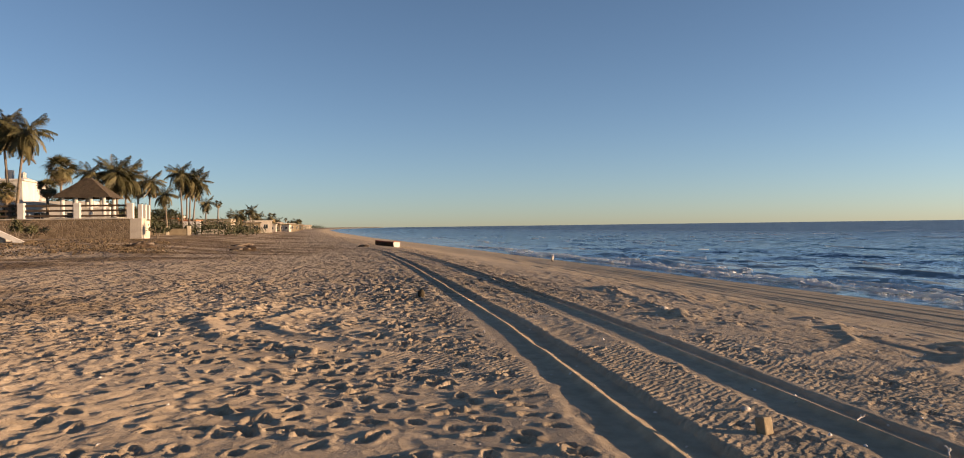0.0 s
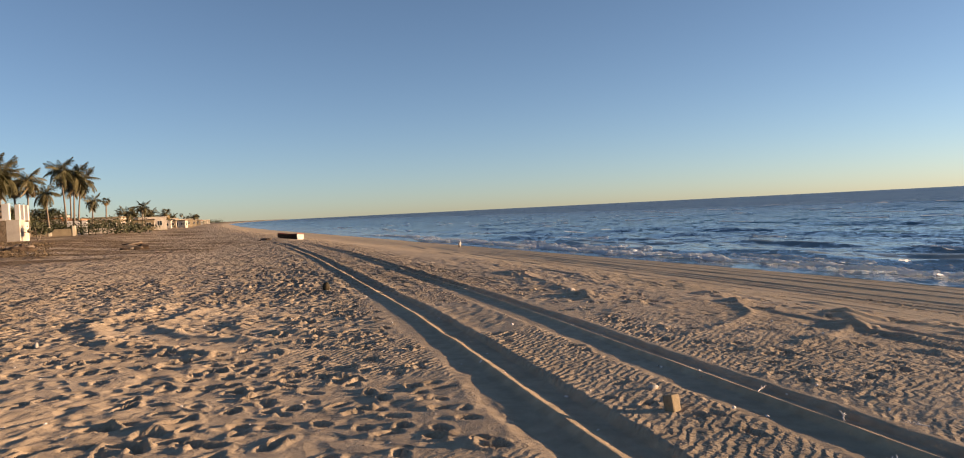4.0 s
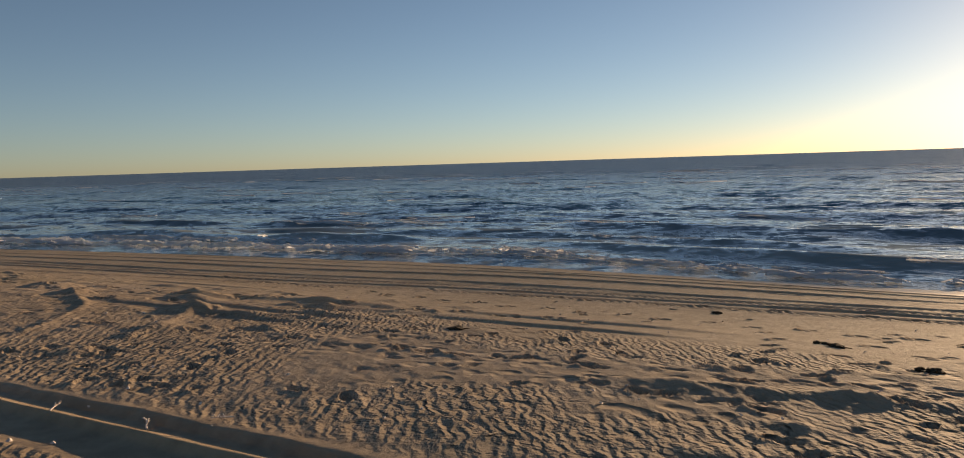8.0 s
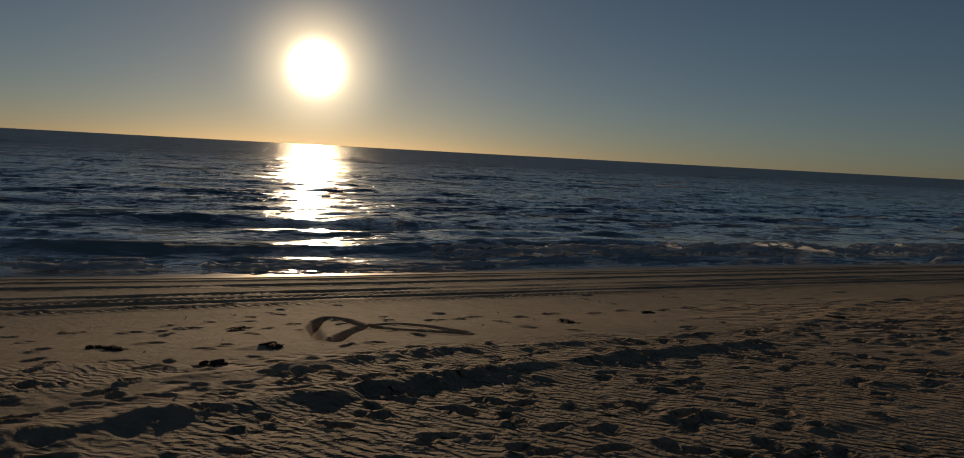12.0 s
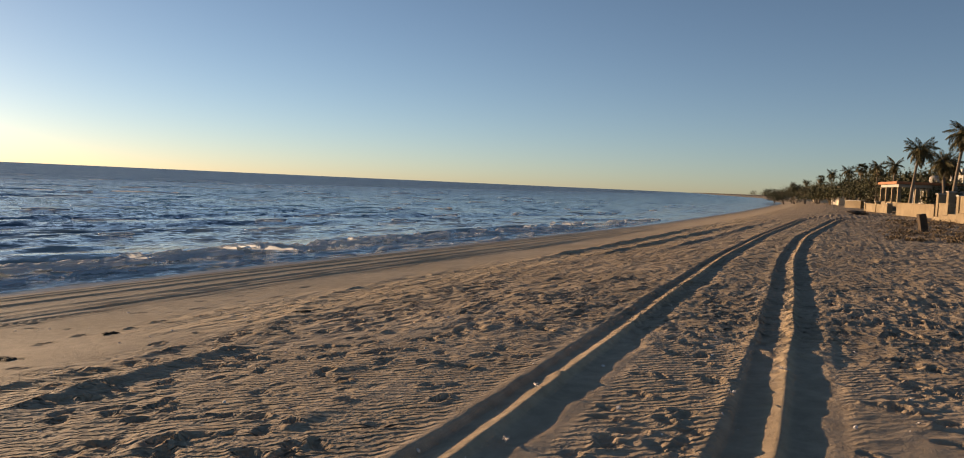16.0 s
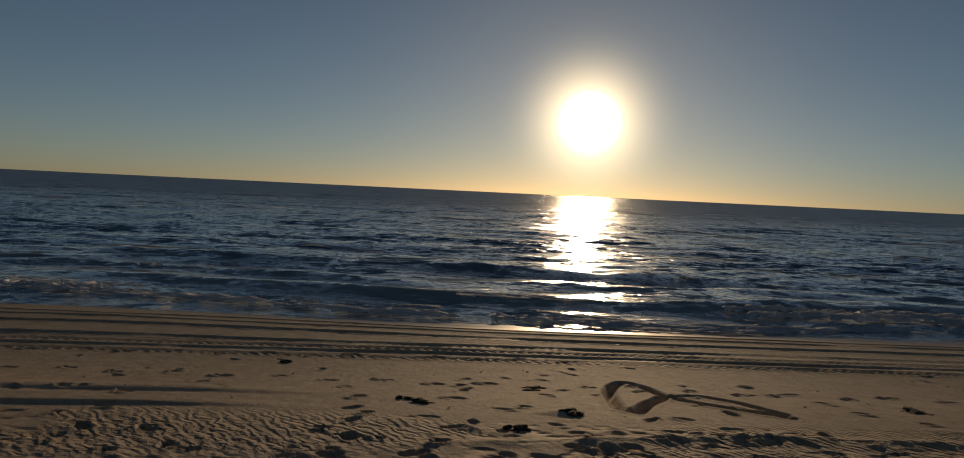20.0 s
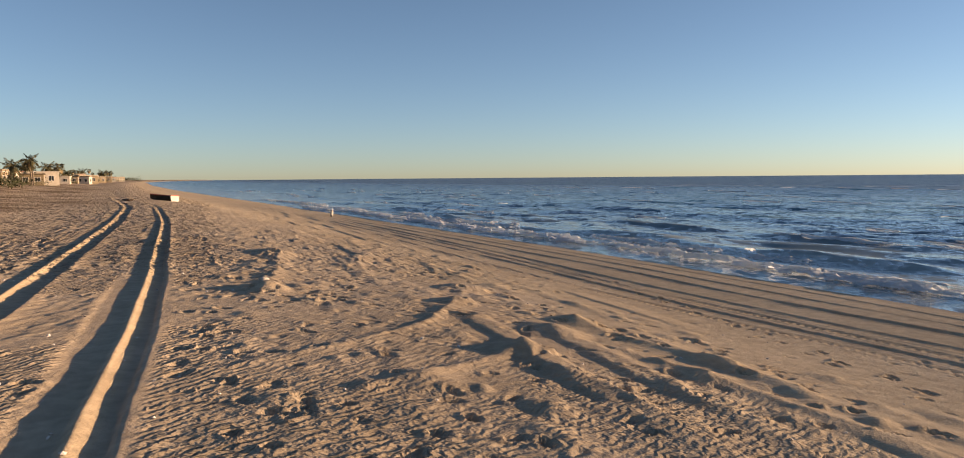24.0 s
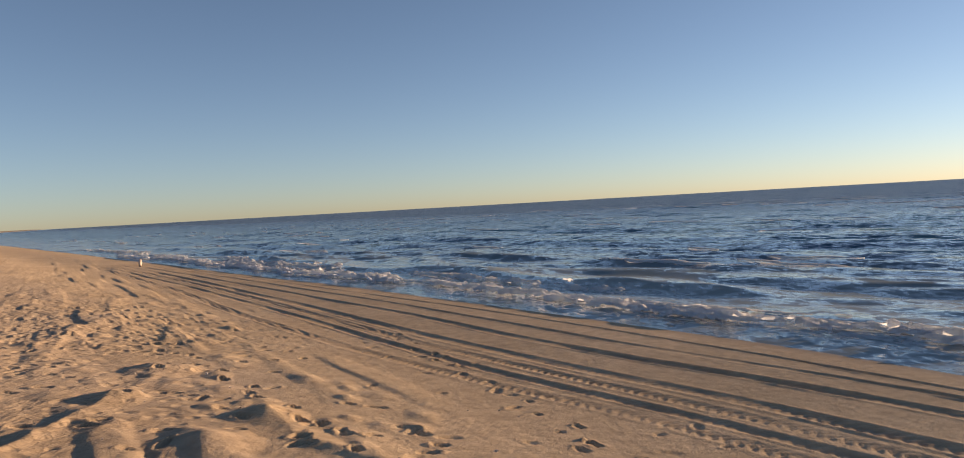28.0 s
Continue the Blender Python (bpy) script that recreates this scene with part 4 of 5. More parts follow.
FEATHERS = [feather_frond("frond", 2.9, s, FROND, k) for k, s in enumerate((0.25, 0.6, 0.9, 1.15))]
DRY_FEATHER = feather_frond("frond", 2.6, 1.3, DRYFROND, 9)
FANS = [fan_leaf("frond", 1.5, FROND, 20), fan_leaf("frond", 1.6, FROND, 21)]
DRY_FAN = fan_leaf("frond", 1.5, DRYFROND, 22)
seeds_of_leaves = FEATHERS + [DRY_FEATHER] + FANS + [DRY_FAN]


def palm(x, y, top, kind="feather", size=1.0, lean=(0, 0), seed=0, fronds=24, base=None, label=""):
    """A palm whose crown sits at height `top` above the world's zero."""
    r = random.Random(seed)
    x, y, size = x - lean[0], y - lean[1], size * 0.72
    z0 = (ground_z(x, y) if base is None else base) - 0.1
    h = top - z0
    tree = thing("palm_tree", label or ("tall coconut palm with wind-swept feathery crown" if kind == "feather" else "fan palm with dense rounded crown of stiff leaves"), "palm tree",
                 Matrix.Translation((x, y, z0)), "palms along the beach")
    n = 12
    path = [Vector((lean[0] * (k / (n - 1)) ** 1.6, lean[1] * (k / (n - 1)) ** 1.6, h * k / (n - 1))) for k in range(n)]
    radii = [(0.20 + 0.10 * (1 - k / (n - 1)) ** 4) * (1 - 0.35 * k / (n - 1)) * (0.68 if kind == "feather" else 0.85) * (1 + 0.05 * (-1) ** k) for k in range(n)]
    part("trunk", tube(path, radii, 9), TRUNK, tree, "ringed grey-brown trunk", True)
    head = path[-1]
    fronds = int(fronds * 1.6)
    for k in range(fronds):
        a = k * 2.39996 + r.uniform(-0.25, 0.25)
        t = (k + 0.5) / fronds
        if kind == "feather":
            up = radians(62 - 105 * t + r.uniform(-8, 8))
            src = DRY_FEATHER if t > 0.86 else FEATHERS[min(3, int(t * 4))]
        else:
            up = radians(80 - 150 * t + r.uniform(-8, 8))
            src = DRY_FAN if t > 0.75 else FANS[k % 2]
        m = Matrix.Translation(head) @ Matrix.Rotation(a, 4, "Z") @ Matrix.Rotation(-up + radians(20), 4, "Y") @ Matrix.Rotation(r.uniform(-0.5, 0.5), 4, "X") @ Matrix.Diagonal((size * r.uniform(0.85, 1.1),) * 3 + (1,))
        shared("frond", src, m, tree, "dry brown frond" if src in (DRY_FEATHER, DRY_FAN) else "")
    return tree


def from_eye(az, d, eye=(0.0, 0.0)):
    """The plan point at a bearing (degrees left of the shore's line) and distance from a spot on the path."""
    return eye[0] - d * math.sin(radians(az)), eye[1] + d * math.cos(radians(az))


def level(el, d, eye=1.6):
    return eye + d * math.tan(radians(el))


def clump(bm, x, y, z, rx, ry, rz, n, leaf, r):
    """Many small leaves in a ragged mass."""
    for _ in range(n):
        a, b = r.uniform(0, 6.283), math.acos(r.uniform(-0.35, 1))
        k = r.uniform(0.45, 1.05) * (1 + 0.25 * math.sin(3 * a + 2 * b + x))
        c = Vector((x + rx * k * math.sin(b) * math.cos(a), y + ry * k * math.sin(b) * math.sin(a), z + rz * k * math.cos(b)))
        d = Vector((r.gauss(0, 1), r.gauss(0, 1), r.gauss(0, 0.7))).normalized() * leaf * r.uniform(0.6, 1.4)
        e = d.cross(Vector((r.gauss(0, 1), r.gauss(0, 1), r.gauss(0, 1)))).normalized() * leaf * 0.45
        bm.faces.new([bm.verts.new(p) for p in (c - d, c + e, c + d, c - e)])


def bush(x, y, w, h, seed, base=None, name="shrub", label="dense dark green seaside shrub", mat=None, n=260):
    r = random.Random(seed)
    z = ground_z(x, y) if base is None else base
    t = thing(name, label, "shrub", Matrix.Translation((x, y, z - 0.05)), "shrubs by the houses")
    bm = bmesh.new()
    for k in range(3):
        a = r.uniform(0, 6.28)
        tube([(0, 0, 0), (0.15 * w * math.cos(a), 0.15 * w * math.sin(a), h * 0.35), (0.3 * w * math.cos(a), 0.3 * w * math.sin(a), h * 0.7)], [0.06, 0.045, 0.02], 5, bm)
    part("stem", bm, TRUNK, t)
    bm = bmesh.new()
    for k in range(5):
        clump(bm, r.uniform(-0.3, 0.3) * w, r.uniform(-0.3, 0.3) * w, h * r.uniform(0.45, 0.65), w * 0.36, w * 0.36, h * 0.42, n // 5, 0.05 + 0.07 * h ** 0.5, r)
    part("crown", bm, mat or LEAF, t)
    return t


# ---------------------------------------------------------------- houses
def window(parent, at, w, h, axis="x"):
    """A recessed dark pane with a frame, on a wall that looks along -y (axis x) or +x (axis y)."""
    turn = 0 if axis == "x" else 90
    f = bmesh.new()
    m0 = pose(*at, 0, 0, turn)
    for sx, sz, px, pz in ((w + 0.16, 0.08, 0, h / 2 + 0.04), (w + 0.16, 0.08, 0, -h / 2 - 0.04), (0.08, h, -w / 2 - 0.04, 0), (0.08, h, w / 2 + 0.04, 0), (0.05, h, 0, 0)):
        box((sx, 0.09, sz), bm=f, m=m0 @ pose(px, 0, pz))
    fr = part("window", f, STUCCO, parent)
    part("pane", box((w, 0.03, h), bm=None, m=m0 @ pose(0, 0.012, 0)), GLASS, fr, "dark glass pane")
    return fr


def house(x, y, w, depth, h, turn=0, wall=STUCCO, roof=CONCRETE, label="small flat-roofed white beach house", storeys=1, seed=0, base=None, porch=False):
    """A flat-roofed house: body, parapet, roof slab, windows, a door and, if wished, a columned porch."""
    r = random.Random(seed)
    z = (ground_z(x, y) if base is None else base) - 0.15
    t = thing("beach_house", label, "house", pose(x, y, z, 0, 0, turn), "houses along the beach")
    part("wall", box((w, depth, h), (0, 0, h / 2), 0, 0.03), wall, t)
    part("roof", box((w + 0.5, depth + 0.5, 0.18), (0, 0, h + 0.09), 0, 0.03), roof, t)
    for s in (-1, 1):
        part("parapet", box((w + 0.3, 0.15, 0.4), (0, s * depth / 2, h + 0.38), 0, 0.02), wall, t)
        part("parapet", box((0.15, depth - 0.01, 0.4), (s * (w / 2 + 0.075), 0, h + 0.38), 0, 0.02), wall, t)
    fl = h / storeys
    for k in range(storeys):
        n = max(1, int(w // 2.4))
        for i in range(n):
            window(t, (-w / 2 + (i + 0.5) * w / n, -depth / 2 - 0.03, k * fl + fl * 0.55), min(1.1, w / n * 0.5), fl * 0.38)
        n = max(1, int(depth // 2.6))
        for i in range(n):
            window(t, (w / 2 + 0.03, -depth / 2 + (i + 0.5) * depth / n, k * fl + fl * 0.55), min(1.2, depth / n * 0.5), fl * 0.42, "y")
            window(t, (-w / 2 + (i + 0.5) * w / n if i < 1 else w / 4, depth / 2 + 0.03, k * fl + fl * 0.55), 0.9, fl * 0.38)
    if porch:
        part("porch_roof", box((2.6, depth + 0.3, 0.22), (w / 2 + 1.55, 0, h - 0.25), 0, 0.02), roof, t)
        for i in range(4):
            part("column", tube([(w / 2 + 2.6, -depth / 2 + 0.2 + i * (depth - 0.4) / 3, 0), (w / 2 + 2.6, -depth / 2 + 0.2 + i * (depth - 0.4) / 3, h - 0.36)], [0.11, 0.09], 10), wall, t)
    return t


# --- the villa behind its sea wall, north
CORNER = Vector((-21.9, 69.9, 0))
villa_z = ground_z(-21.0, 69.0)
wall_t = thing("sea_wall", "rubble stone terrace wall with white pillars and dark rails", "wall", pose(CORNER.x, CORNER.y, villa_z - 0.3, 0, 0, 3) @ Matrix.Diagonal((1.1, 1.1, 1.1, 1)))
part("masonry", box((16.5, 0.45, 1.9), (-8.25 - 0.3, 0.22, 0.95)), RUBBLE, wall_t, "brown rubble masonry")
part("end_pier", box((0.9, 1.6, 1.95), (0.15, 0.8, 0.975), 0, 0.02), CONCRETE, wall_t, "beige rendered corner pier")
part("return_wall", box((0.4, 2.6, 1.8), (0.0, 2.95, 0.9)), CREAM, wall_t)
part("coping", box((16.6, 0.6, 0.10), (-8.6, 0.22, 1.95), 0, 0.02), CONCRETE, wall_t)
pillar_src = part("pillar", box((0.48, 0.48, 1.25), (0, 0, 0.625), 0, 0.03), STUCCO, wall_t, "white plastered pillar")
pillar_src.location = (-0.3, 0.25, 1.95)
for px in (-4.3, -8.4, -12.6, -16.2):
    shared("pillar", pillar_src, pose(px, 0.25, 2.0), wall_t, "white plastered pillar")
for py in (1.7, 2.9, 4.1):
    shared("pillar", pillar_src, pose(0.1, py, 1.9) @ Matrix.Diagonal((0.7, 0.7, 1, 1)), wall_t, "white plastered pillar")
for a, b in ((-4.0, -0.6), (-8.1, -4.6), (-12.3, -8.7), (-15.9, -12.9)):
    for k, zz in enumerate((2.2, 2.62, 3.02)):
        part("rail", box((b - a, 0.09, 0.16), ((a + b) / 2, 0.25, zz), 0, 0.015), DARKWOOD, wall_t, "dark timber rail")

px, py = from_eye(20.15, 81)
pz = level(0.9, 81)
gaz = thing("palapa", "open palapa shelter with dark thatched hip roof and white columns", "gazebo", pose(px, py, villa_z - 0.2, 0, 0, 4))
part("floor_slab", box((6.2, 5.4, pz - villa_z + 0.2), (0, 0, (pz - villa_z + 0.2) / 2)), CONCRETE, gaz)
ez, az_ = level(2.3, 81) - villa_z + 0.2, level(3.55, 81) - villa_z + 0.2
for sx in (-1.8, -0.65, 0.65, 1.8):
    for sy in (-1.7, 1.7):
        part("column", tube([(sx, sy, pz - villa_z), (sx, sy, ez + 0.15)], [0.2, 0.17], 10), STUCCO, gaz, "white column")
part("counter", box((3.2, 0.5, 1.05), (0.2, 0.4, pz - villa_z + 0.7), 0, 0.03), STUCCO, gaz)
bm = bmesh.new()
r_th = random.Random(4)
layers = 7
for k in range(layers):
    t0, t1 = k / layers, (k + 1) / layers + 0.05
    ring = []
    for t, up in ((t0, 0.10), (t1, 0.0)):
        w, dp, zz = 0.3 + 2.1 * t, 0.25 + 2.0 * t, az_ + (ez - az_) * t + up
        row = []
        for cx, cy in ((-1, -1), (1, -1), (1, 1), (-1, 1)):
            nx, ny = {(-1, -1): (1, -1), (1, -1): (1, 1), (1, 1): (-1, 1), (-1, 1): (-1, -1)}[(cx, cy)]
            for s in range(10):
                f = s / 10
                row.append(bm.verts.new((w * (cx + (nx - cx) * f), dp * (cy + (ny - cy) * f), zz + (r_th.uniform(-0.07, 0.03) if up == 0 else 0))))
        ring.append(row)
    n = len(ring[0])
    for s in range(n):
        bm.faces.new((ring[0][s], ring[0][(s + 1) % n], ring[1][(s + 1) % n], ring[1][s]))
    if k == 0:
        bm.faces.new(ring[0][::-1])
part("roof", bm, THATCH, gaz, "dark layered palm thatch")

vx, vy = from_eye(25.6, 92)
villa = thing("villa", "white stucco villa with domes behind the terrace wall", "house", pose(vx, vy, villa_z - 0.2, 0, 0, 6))
vt = level(3.3, 92) - villa_z
part("wall", box((13, 8, vt), (-2.5, 0, vt / 2), 0, 0.04), STUCCO, villa)
part("wing", box((6.5, 6, vt * 0.66), (7.2, -1, vt * 0.33), 0, 0.04), STUCCO, villa)
part("roof", box((13.4, 8.4, 0.2), (-2.5, 0, vt + 0.1), 0, 0.03), STUCCO, villa)
part("terrace", box((9, 3.4, vt * 0.45), (0.5, -5.5, vt * 0.225), 0, 0.03), STUCCO, villa)


def dome(parent, x, y, z, rad, up):
    bm = bmesh.new()
    n, sides, rows = 7, 18, []
    for k in range(n):
        a = math.pi / 2 * k / n
        rows.append([bm.verts.new((x + rad * math.cos(a) * math.cos(b), y + rad * math.cos(a) * math.sin(b), z + up * math.sin(a))) for b in (2 * math.pi * s / sides for s in range(sides))])
    for a, b in zip(rows, rows[1:]):
        for s in range(sides):
            bm.faces.new((a[s], a[(s + 1) % sides], b[(s + 1) % sides], b[s]))
    top = bm.verts.new((x, y, z + up))
    for s in range(sides):
        bm.faces.new((rows[-1][s], rows[-1][(s + 1) % sides], top))
    d = part("dome", bm, STUCCO, parent, "white plastered dome", True)
    part("lantern", tube([(x, y, z + up - 0.1), (x, y, z + up + 0.45), (x, y, z + up + 0.6)], [0.28, 0.24, 0.05], 8), STUCCO, d)


dome(villa, -1.2, -0.5, vt + 0.2, 2.0, 1.5)
dome(villa, 3.0, -0.5, vt * 0.66 + 1.5, 1.3, 1.1)
part("drum", tube([(3.0, -0.5, vt * 0.66), (3.0, -0.5, vt * 0.66 + 1.52)], [1.35, 1.35], 18), STUCCO, villa)
for cx, cz in ((1.0, vt + 0.7), (-6.5, vt + 0.8)):
    part("chimney", box((0.7, 0.7, 1.5), (cx, 1.5, cz), 0, 0.03), STUCCO, villa)
for wx in (-7.5, -4.6, -1.7):
    for wz in (vt * 0.3, vt * 0.72):
        window(villa, (wx, -4.03, wz), 1.2, 1.3)
for wx in (5.6, 8.6):
    window(villa, (wx, -4.03, vt * 0.36), 1.2, 1.3)

stair = thing("stair_parapet", "sloping white concrete stair parapet down to the sand", "wall", pose(*from_eye(25.7, 58), ground_z(*from_eye(25.7, 58)) - 0.1, 0, 0, 8))
part("beam", box((4.1, 0.28, 0.32), bm=None, m=pose(0, 0, 1.0, 0, 28, 0)), STUCCO, stair)
for k in range(4):
    part("step", box((0.9, 1.3, 0.22 + 0.45 * (3 - k)), (-1.4 + k * 0.8, 0.85, (0.22 + 0.45 * (3 - k)) / 2), 0, 0.02), CONCRETE, stair)

for az, el, d, kind, size, lean, fr in (
        (26.9, 11.3, 64, "fan", 1.38, (0.5, -0.3), 26), (26.8, 6.7, 84, "feather", 0.99, (0.6, 0), 17), (25.7, 6.5, 82, "feather", 1.10, (0.5, 0), 20), (25.1, 6.8, 78, "feather", 1.16, (-0.6, 0), 20),
        (23.8, 6.5, 77, "feather", 1.26, (0.9, 0), 20), (21.8, 4.15, 90, "fan", 1.65, (0, 0), 34), (20.1, 3.9, 97, "feather", 0.99, (0.2, 0), 18), (18.5, 4.0, 98, "feather", 1.40, (-0.2, 0), 26), (17.8, 3.7, 100, "feather", 1.34, (0.3, 0), 24),
        (16.3, 3.4, 102, "feather", 0.98, (0.2, 0), 18), (15.4, 2.5, 110, "feather", 0.98, (-0.3, 0), 18), (14.4, 4.0, 122, "feather", 1.22, (-0.4, 0), 17), (13.6, 3.6, 127, "feather", 1.34, (0.4, 0), 22), (13.2, 3.3, 129, "feather", 1.28, (0.8, 0), 20),
        (13.9, 3.1, 132, "feather", 1.10, (0.1, 0), 18), (26.2, 3.2, 80, "feather", 0.77, (0.2, 0), 16), (24.9, 2.6, 77, "fan", 0.99, (0, 0), 22), (22.6, 2.9, 84, "fan", 1.10, (0, 0), 24), (27.2, 4.2, 73, "feather", 0.88, (0, 0), 18),
        (12.6, 1.9, 137, "feather", 0.85, (0.2, 0), 14), (17.1, 2.9, 112, "fan", 1.34, (0, 0), 22)):
    x, y = from_eye(az, d)
    palm(x, y, level(el, d), kind, size, lean, int(az * 10), fr)
for k, (az, d, w, h) in enumerate(((24.3, 69, 1.2, 1.7), (22.9, 76, 1.6, 1.5), (15.9, 73, 1.4, 1.6), (15.6, 94, 1.8, 1.2), (14.9, 118, 2.4, 1.5), (12.6, 140, 2.4, 1.3), (23.6, 73, 1.2, 1.2))):
    bush(*from_eye(az, d), w, h, 50 + k)

gate = thing("gate_pillars", "pair of white gate pillars with a low wall", "wall", pose(*from_eye(13.6, 118), ground_z(*from_eye(13.6, 118)) - 0.1, 0, 0, 6))
for sx in (-0.9, 0.0, 0.9):
    part("pillar", box((0.6, 0.6, 2.1), (sx, 0, 1.05), 0, 0.03), STUCCO, gate)
part("low_wall", box((3.4, 0.4, 0.9), (3.1, 0.3, 0.45), 0, 0.02), CONCRETE, gate)
house(*from_eye(15.8, 134), 7, 7, 2.5, 4, DULLWHITE, TERRACOTTA, "white single-storey beach house with terracotta roof edge", 1, 1, porch=True)
wall_n = thing("garden_wall", "low cream garden wall under the palms", "wall", pose(*from_eye(15.9, 108), ground_z(*from_eye(15.9, 108)) - 0.15, 0, 0, 8))
part("wall", box((8.5, 0.35, 1.0), (0, 0, 0.5), 0, 0.03), OCHRE, wall_n)
for i in range(4):
    part("pillar", box((0.4, 0.45, 1.35), (-4.0 + i * 2.66, 0, 0.675), 0, 0.03), CREAM, wall_n)
house(*from_eye(12.7, 165), 11, 6, 2.6, 2, OCHRE, CONCRETE, "long low ochre beach house with flat roof", 1, 2)
FAR_N = ((11.0, 240, 5, 2.6), (9.6, 300, 5, 2.6), (8.5, 370, 5.5, 2.8), (7.6, 460, 6, 4.0), (6.9, 560, 7, 3.2), (6.2, 700, 8, 4.0), (5.5, 900, 10, 4.5))
for k, (az, d, w, h) in enumerate(FAR_N):
    x, y = from_eye(az, d)
    house(x, y, w, w * 0.7, h, 3 + k * 2 % 7, (CREAM, STUCCO)[k % 3 == 1], (CONCRETE, TERRACOTTA)[k % 3 == 0], ("cream", "white")[k % 3 == 1] + " flat-roofed house far along the shore", 1 if h < 4.5 else 2, k)
r_n = random.Random(41)
for k in range(30):
    d = 185 + 720 * (k / 29) ** 1.3
    x, y = from_eye(0, d)
    x = float(shore(y)) - 25 - r_n.uniform(0, 7 + 0.03 * d)
    w, h = r_n.uniform(3.2, 5.5) * (1 + d / 900), r_n.uniform(1.9, 2.8) * (1 + d / 1200)
    t = thing("beach_house", r_n.choice(("small cream flat-roofed house among palms along the shore", "small ochre house with terracotta roof along the shore")), "house", pose(x, y, ground_z(x, y) - 0.2, 0, 0, r_n.uniform(-15, 25)), "houses along the beach")
    part("wall", box((w, w * 0.8, h), (0, 0, h / 2), 0, 0.03), r_n.choice((CONCRETE, OCHRE, OCHRE, DULLWHITE)), t)
    part("roof", box((w + 0.5, w * 0.8 + 0.5, 0.22), (0, 0, h + 0.11), 0, 0.03), r_n.choice((TERRACOTTA, CONCRETE, THATCH)), t)
    for i in (-0.25, 0.25):
        window(t, (i * w, -w * 0.4 - 0.03, h * 0.55), 1.0, h * 0.36)
    window(t, (w / 2 + 0.03, 0, h * 0.55), 1.1, h * 0.4, "y")
for k in range(28):
    d = 175 + 700 * (k / 27) ** 1.4
    x, y = from_eye(0, d)
    x = float(shore(y)) - 24 - r_n.uniform(0, 14 + 0.03 * d)
    palm(x, y, ground_z(x, y) + r_n.uniform(2.8, 4.4) * (1 + d / 900), "fan" if k % 3 else "feather", r_n.uniform(0.8, 1.2) * (1 + d / 800), (r_n.uniform(-0.4, 0.4), 0), 400 + k, 10)
r_far = random.Random(8)
for k in range(9):
    az, d = 12.0 - 6.0 * (k / 8) ** 0.8, 160 + 500 * (k / 8) ** 1.5
    x, y = from_eye(az + r_far.uniform(-0.4, 0.4), d)
    palm(x, y, ground_z(x, y) + r_far.uniform(3.0, 6.0), "feather" if k % 3 else "fan", r_far.uniform(0.9, 1.2), (r_far.uniform(-0.5, 0.5), 0), 200 + k, 13)


def leaf_masses(name, masses, material, seed):
    """Ragged masses of small leaves; each mass is x, y, z, width, height, leaves, leaf size."""
    rg = np.random.default_rng(seed)
    out = []
    for x, y, z, w, h, n, leaf in masses:
        a, b = rg.uniform(0, 6.283, n), np.arccos(rg.uniform(-0.5, 1, n))
        k = rg.uniform(0.35, 1.0, n) ** 0.6 * (1 + 0.28 * np.sin(3 * a + 2 * b + x) + 0.15 * np.sin(7 * a - 3 * b + y))
        c = np.stack([x + w * k * np.sin(b) * np.cos(a), y + w * k * np.sin(b) * np.sin(a), z + h * k * np.cos(b)], -1)
        d = rg.normal(0, 1, (n, 3))
        d /= np.linalg.norm(d, axis=1)[:, None]
        e = np.cross(d, rg.normal(0, 1, (n, 3)))
        e /= np.linalg.norm(e, axis=1)[:, None]
        size = (leaf * rg.uniform(0.6, 1.4, n))[:, None]
        out.append(np.stack([c - d * size, c + e * size * 0.5, c + d * size, c - e * size * 0.5], 1).reshape(-1, 3))
    P = np.concatenate(out)
    q = np.arange(len(P), dtype=np.int32)
    me = bpy.data.meshes.new(name)
    me.vertices.add(len(P))
    me.vertices.foreach_set("co", P.astype(np.float32).ravel())
    me.loops.add(len(q))
    me.loops.foreach_set("vertex_index", q)
    me.polygons.add(len(q) // 4)
    me.polygons.foreach_set("loop_start", q[::4].copy())
    me.update()
    me.materials.append(material)
    return new(name, me)


masses = []
for k in range(560):
    y = 108 + 1300 * r_far.random() ** 1.9
    x = float(shore(y)) - 31 - r_far.uniform(0, 1) * (20 + 0.10 * y)
    x += 5 * (k % 2)
    s = r_far.uniform(0.6, 1.25) * (1 + y / 600)
    masses.append((x, y, ground_z(x, y) + 0.6 * s, 2.0 * s, r_far.uniform(0.6, 1.7) * s, 120, 0.15 * s))
for k in range(520):
    y = -92 - 1300 * r_far.random() ** 1.9
    x = float(shore(y)) - 19 - 0.01 * abs(y) - r_far.uniform(0, 1) * (22 + 0.10 * abs(y))
    s = r_far.uniform(0.8, 1.5) * (1 + min(abs(y), 900) / 900)
    masses.append((x, y, ground_z(x, y) + 1.1 * s, 1.8 * s, r_far.uniform(1.2, 2.4) * s, 140, 0.17 * s))
tagged(leaf_masses("distant_trees", masses, LEAF, 5), "dark belt of trees far along the shore", "trees", kind="stuff")

# --- houses and palms to the south
EYE_S = (1.88, 0.75)


def from_s(az, d):
    return from_eye(az, d, EYE_S)


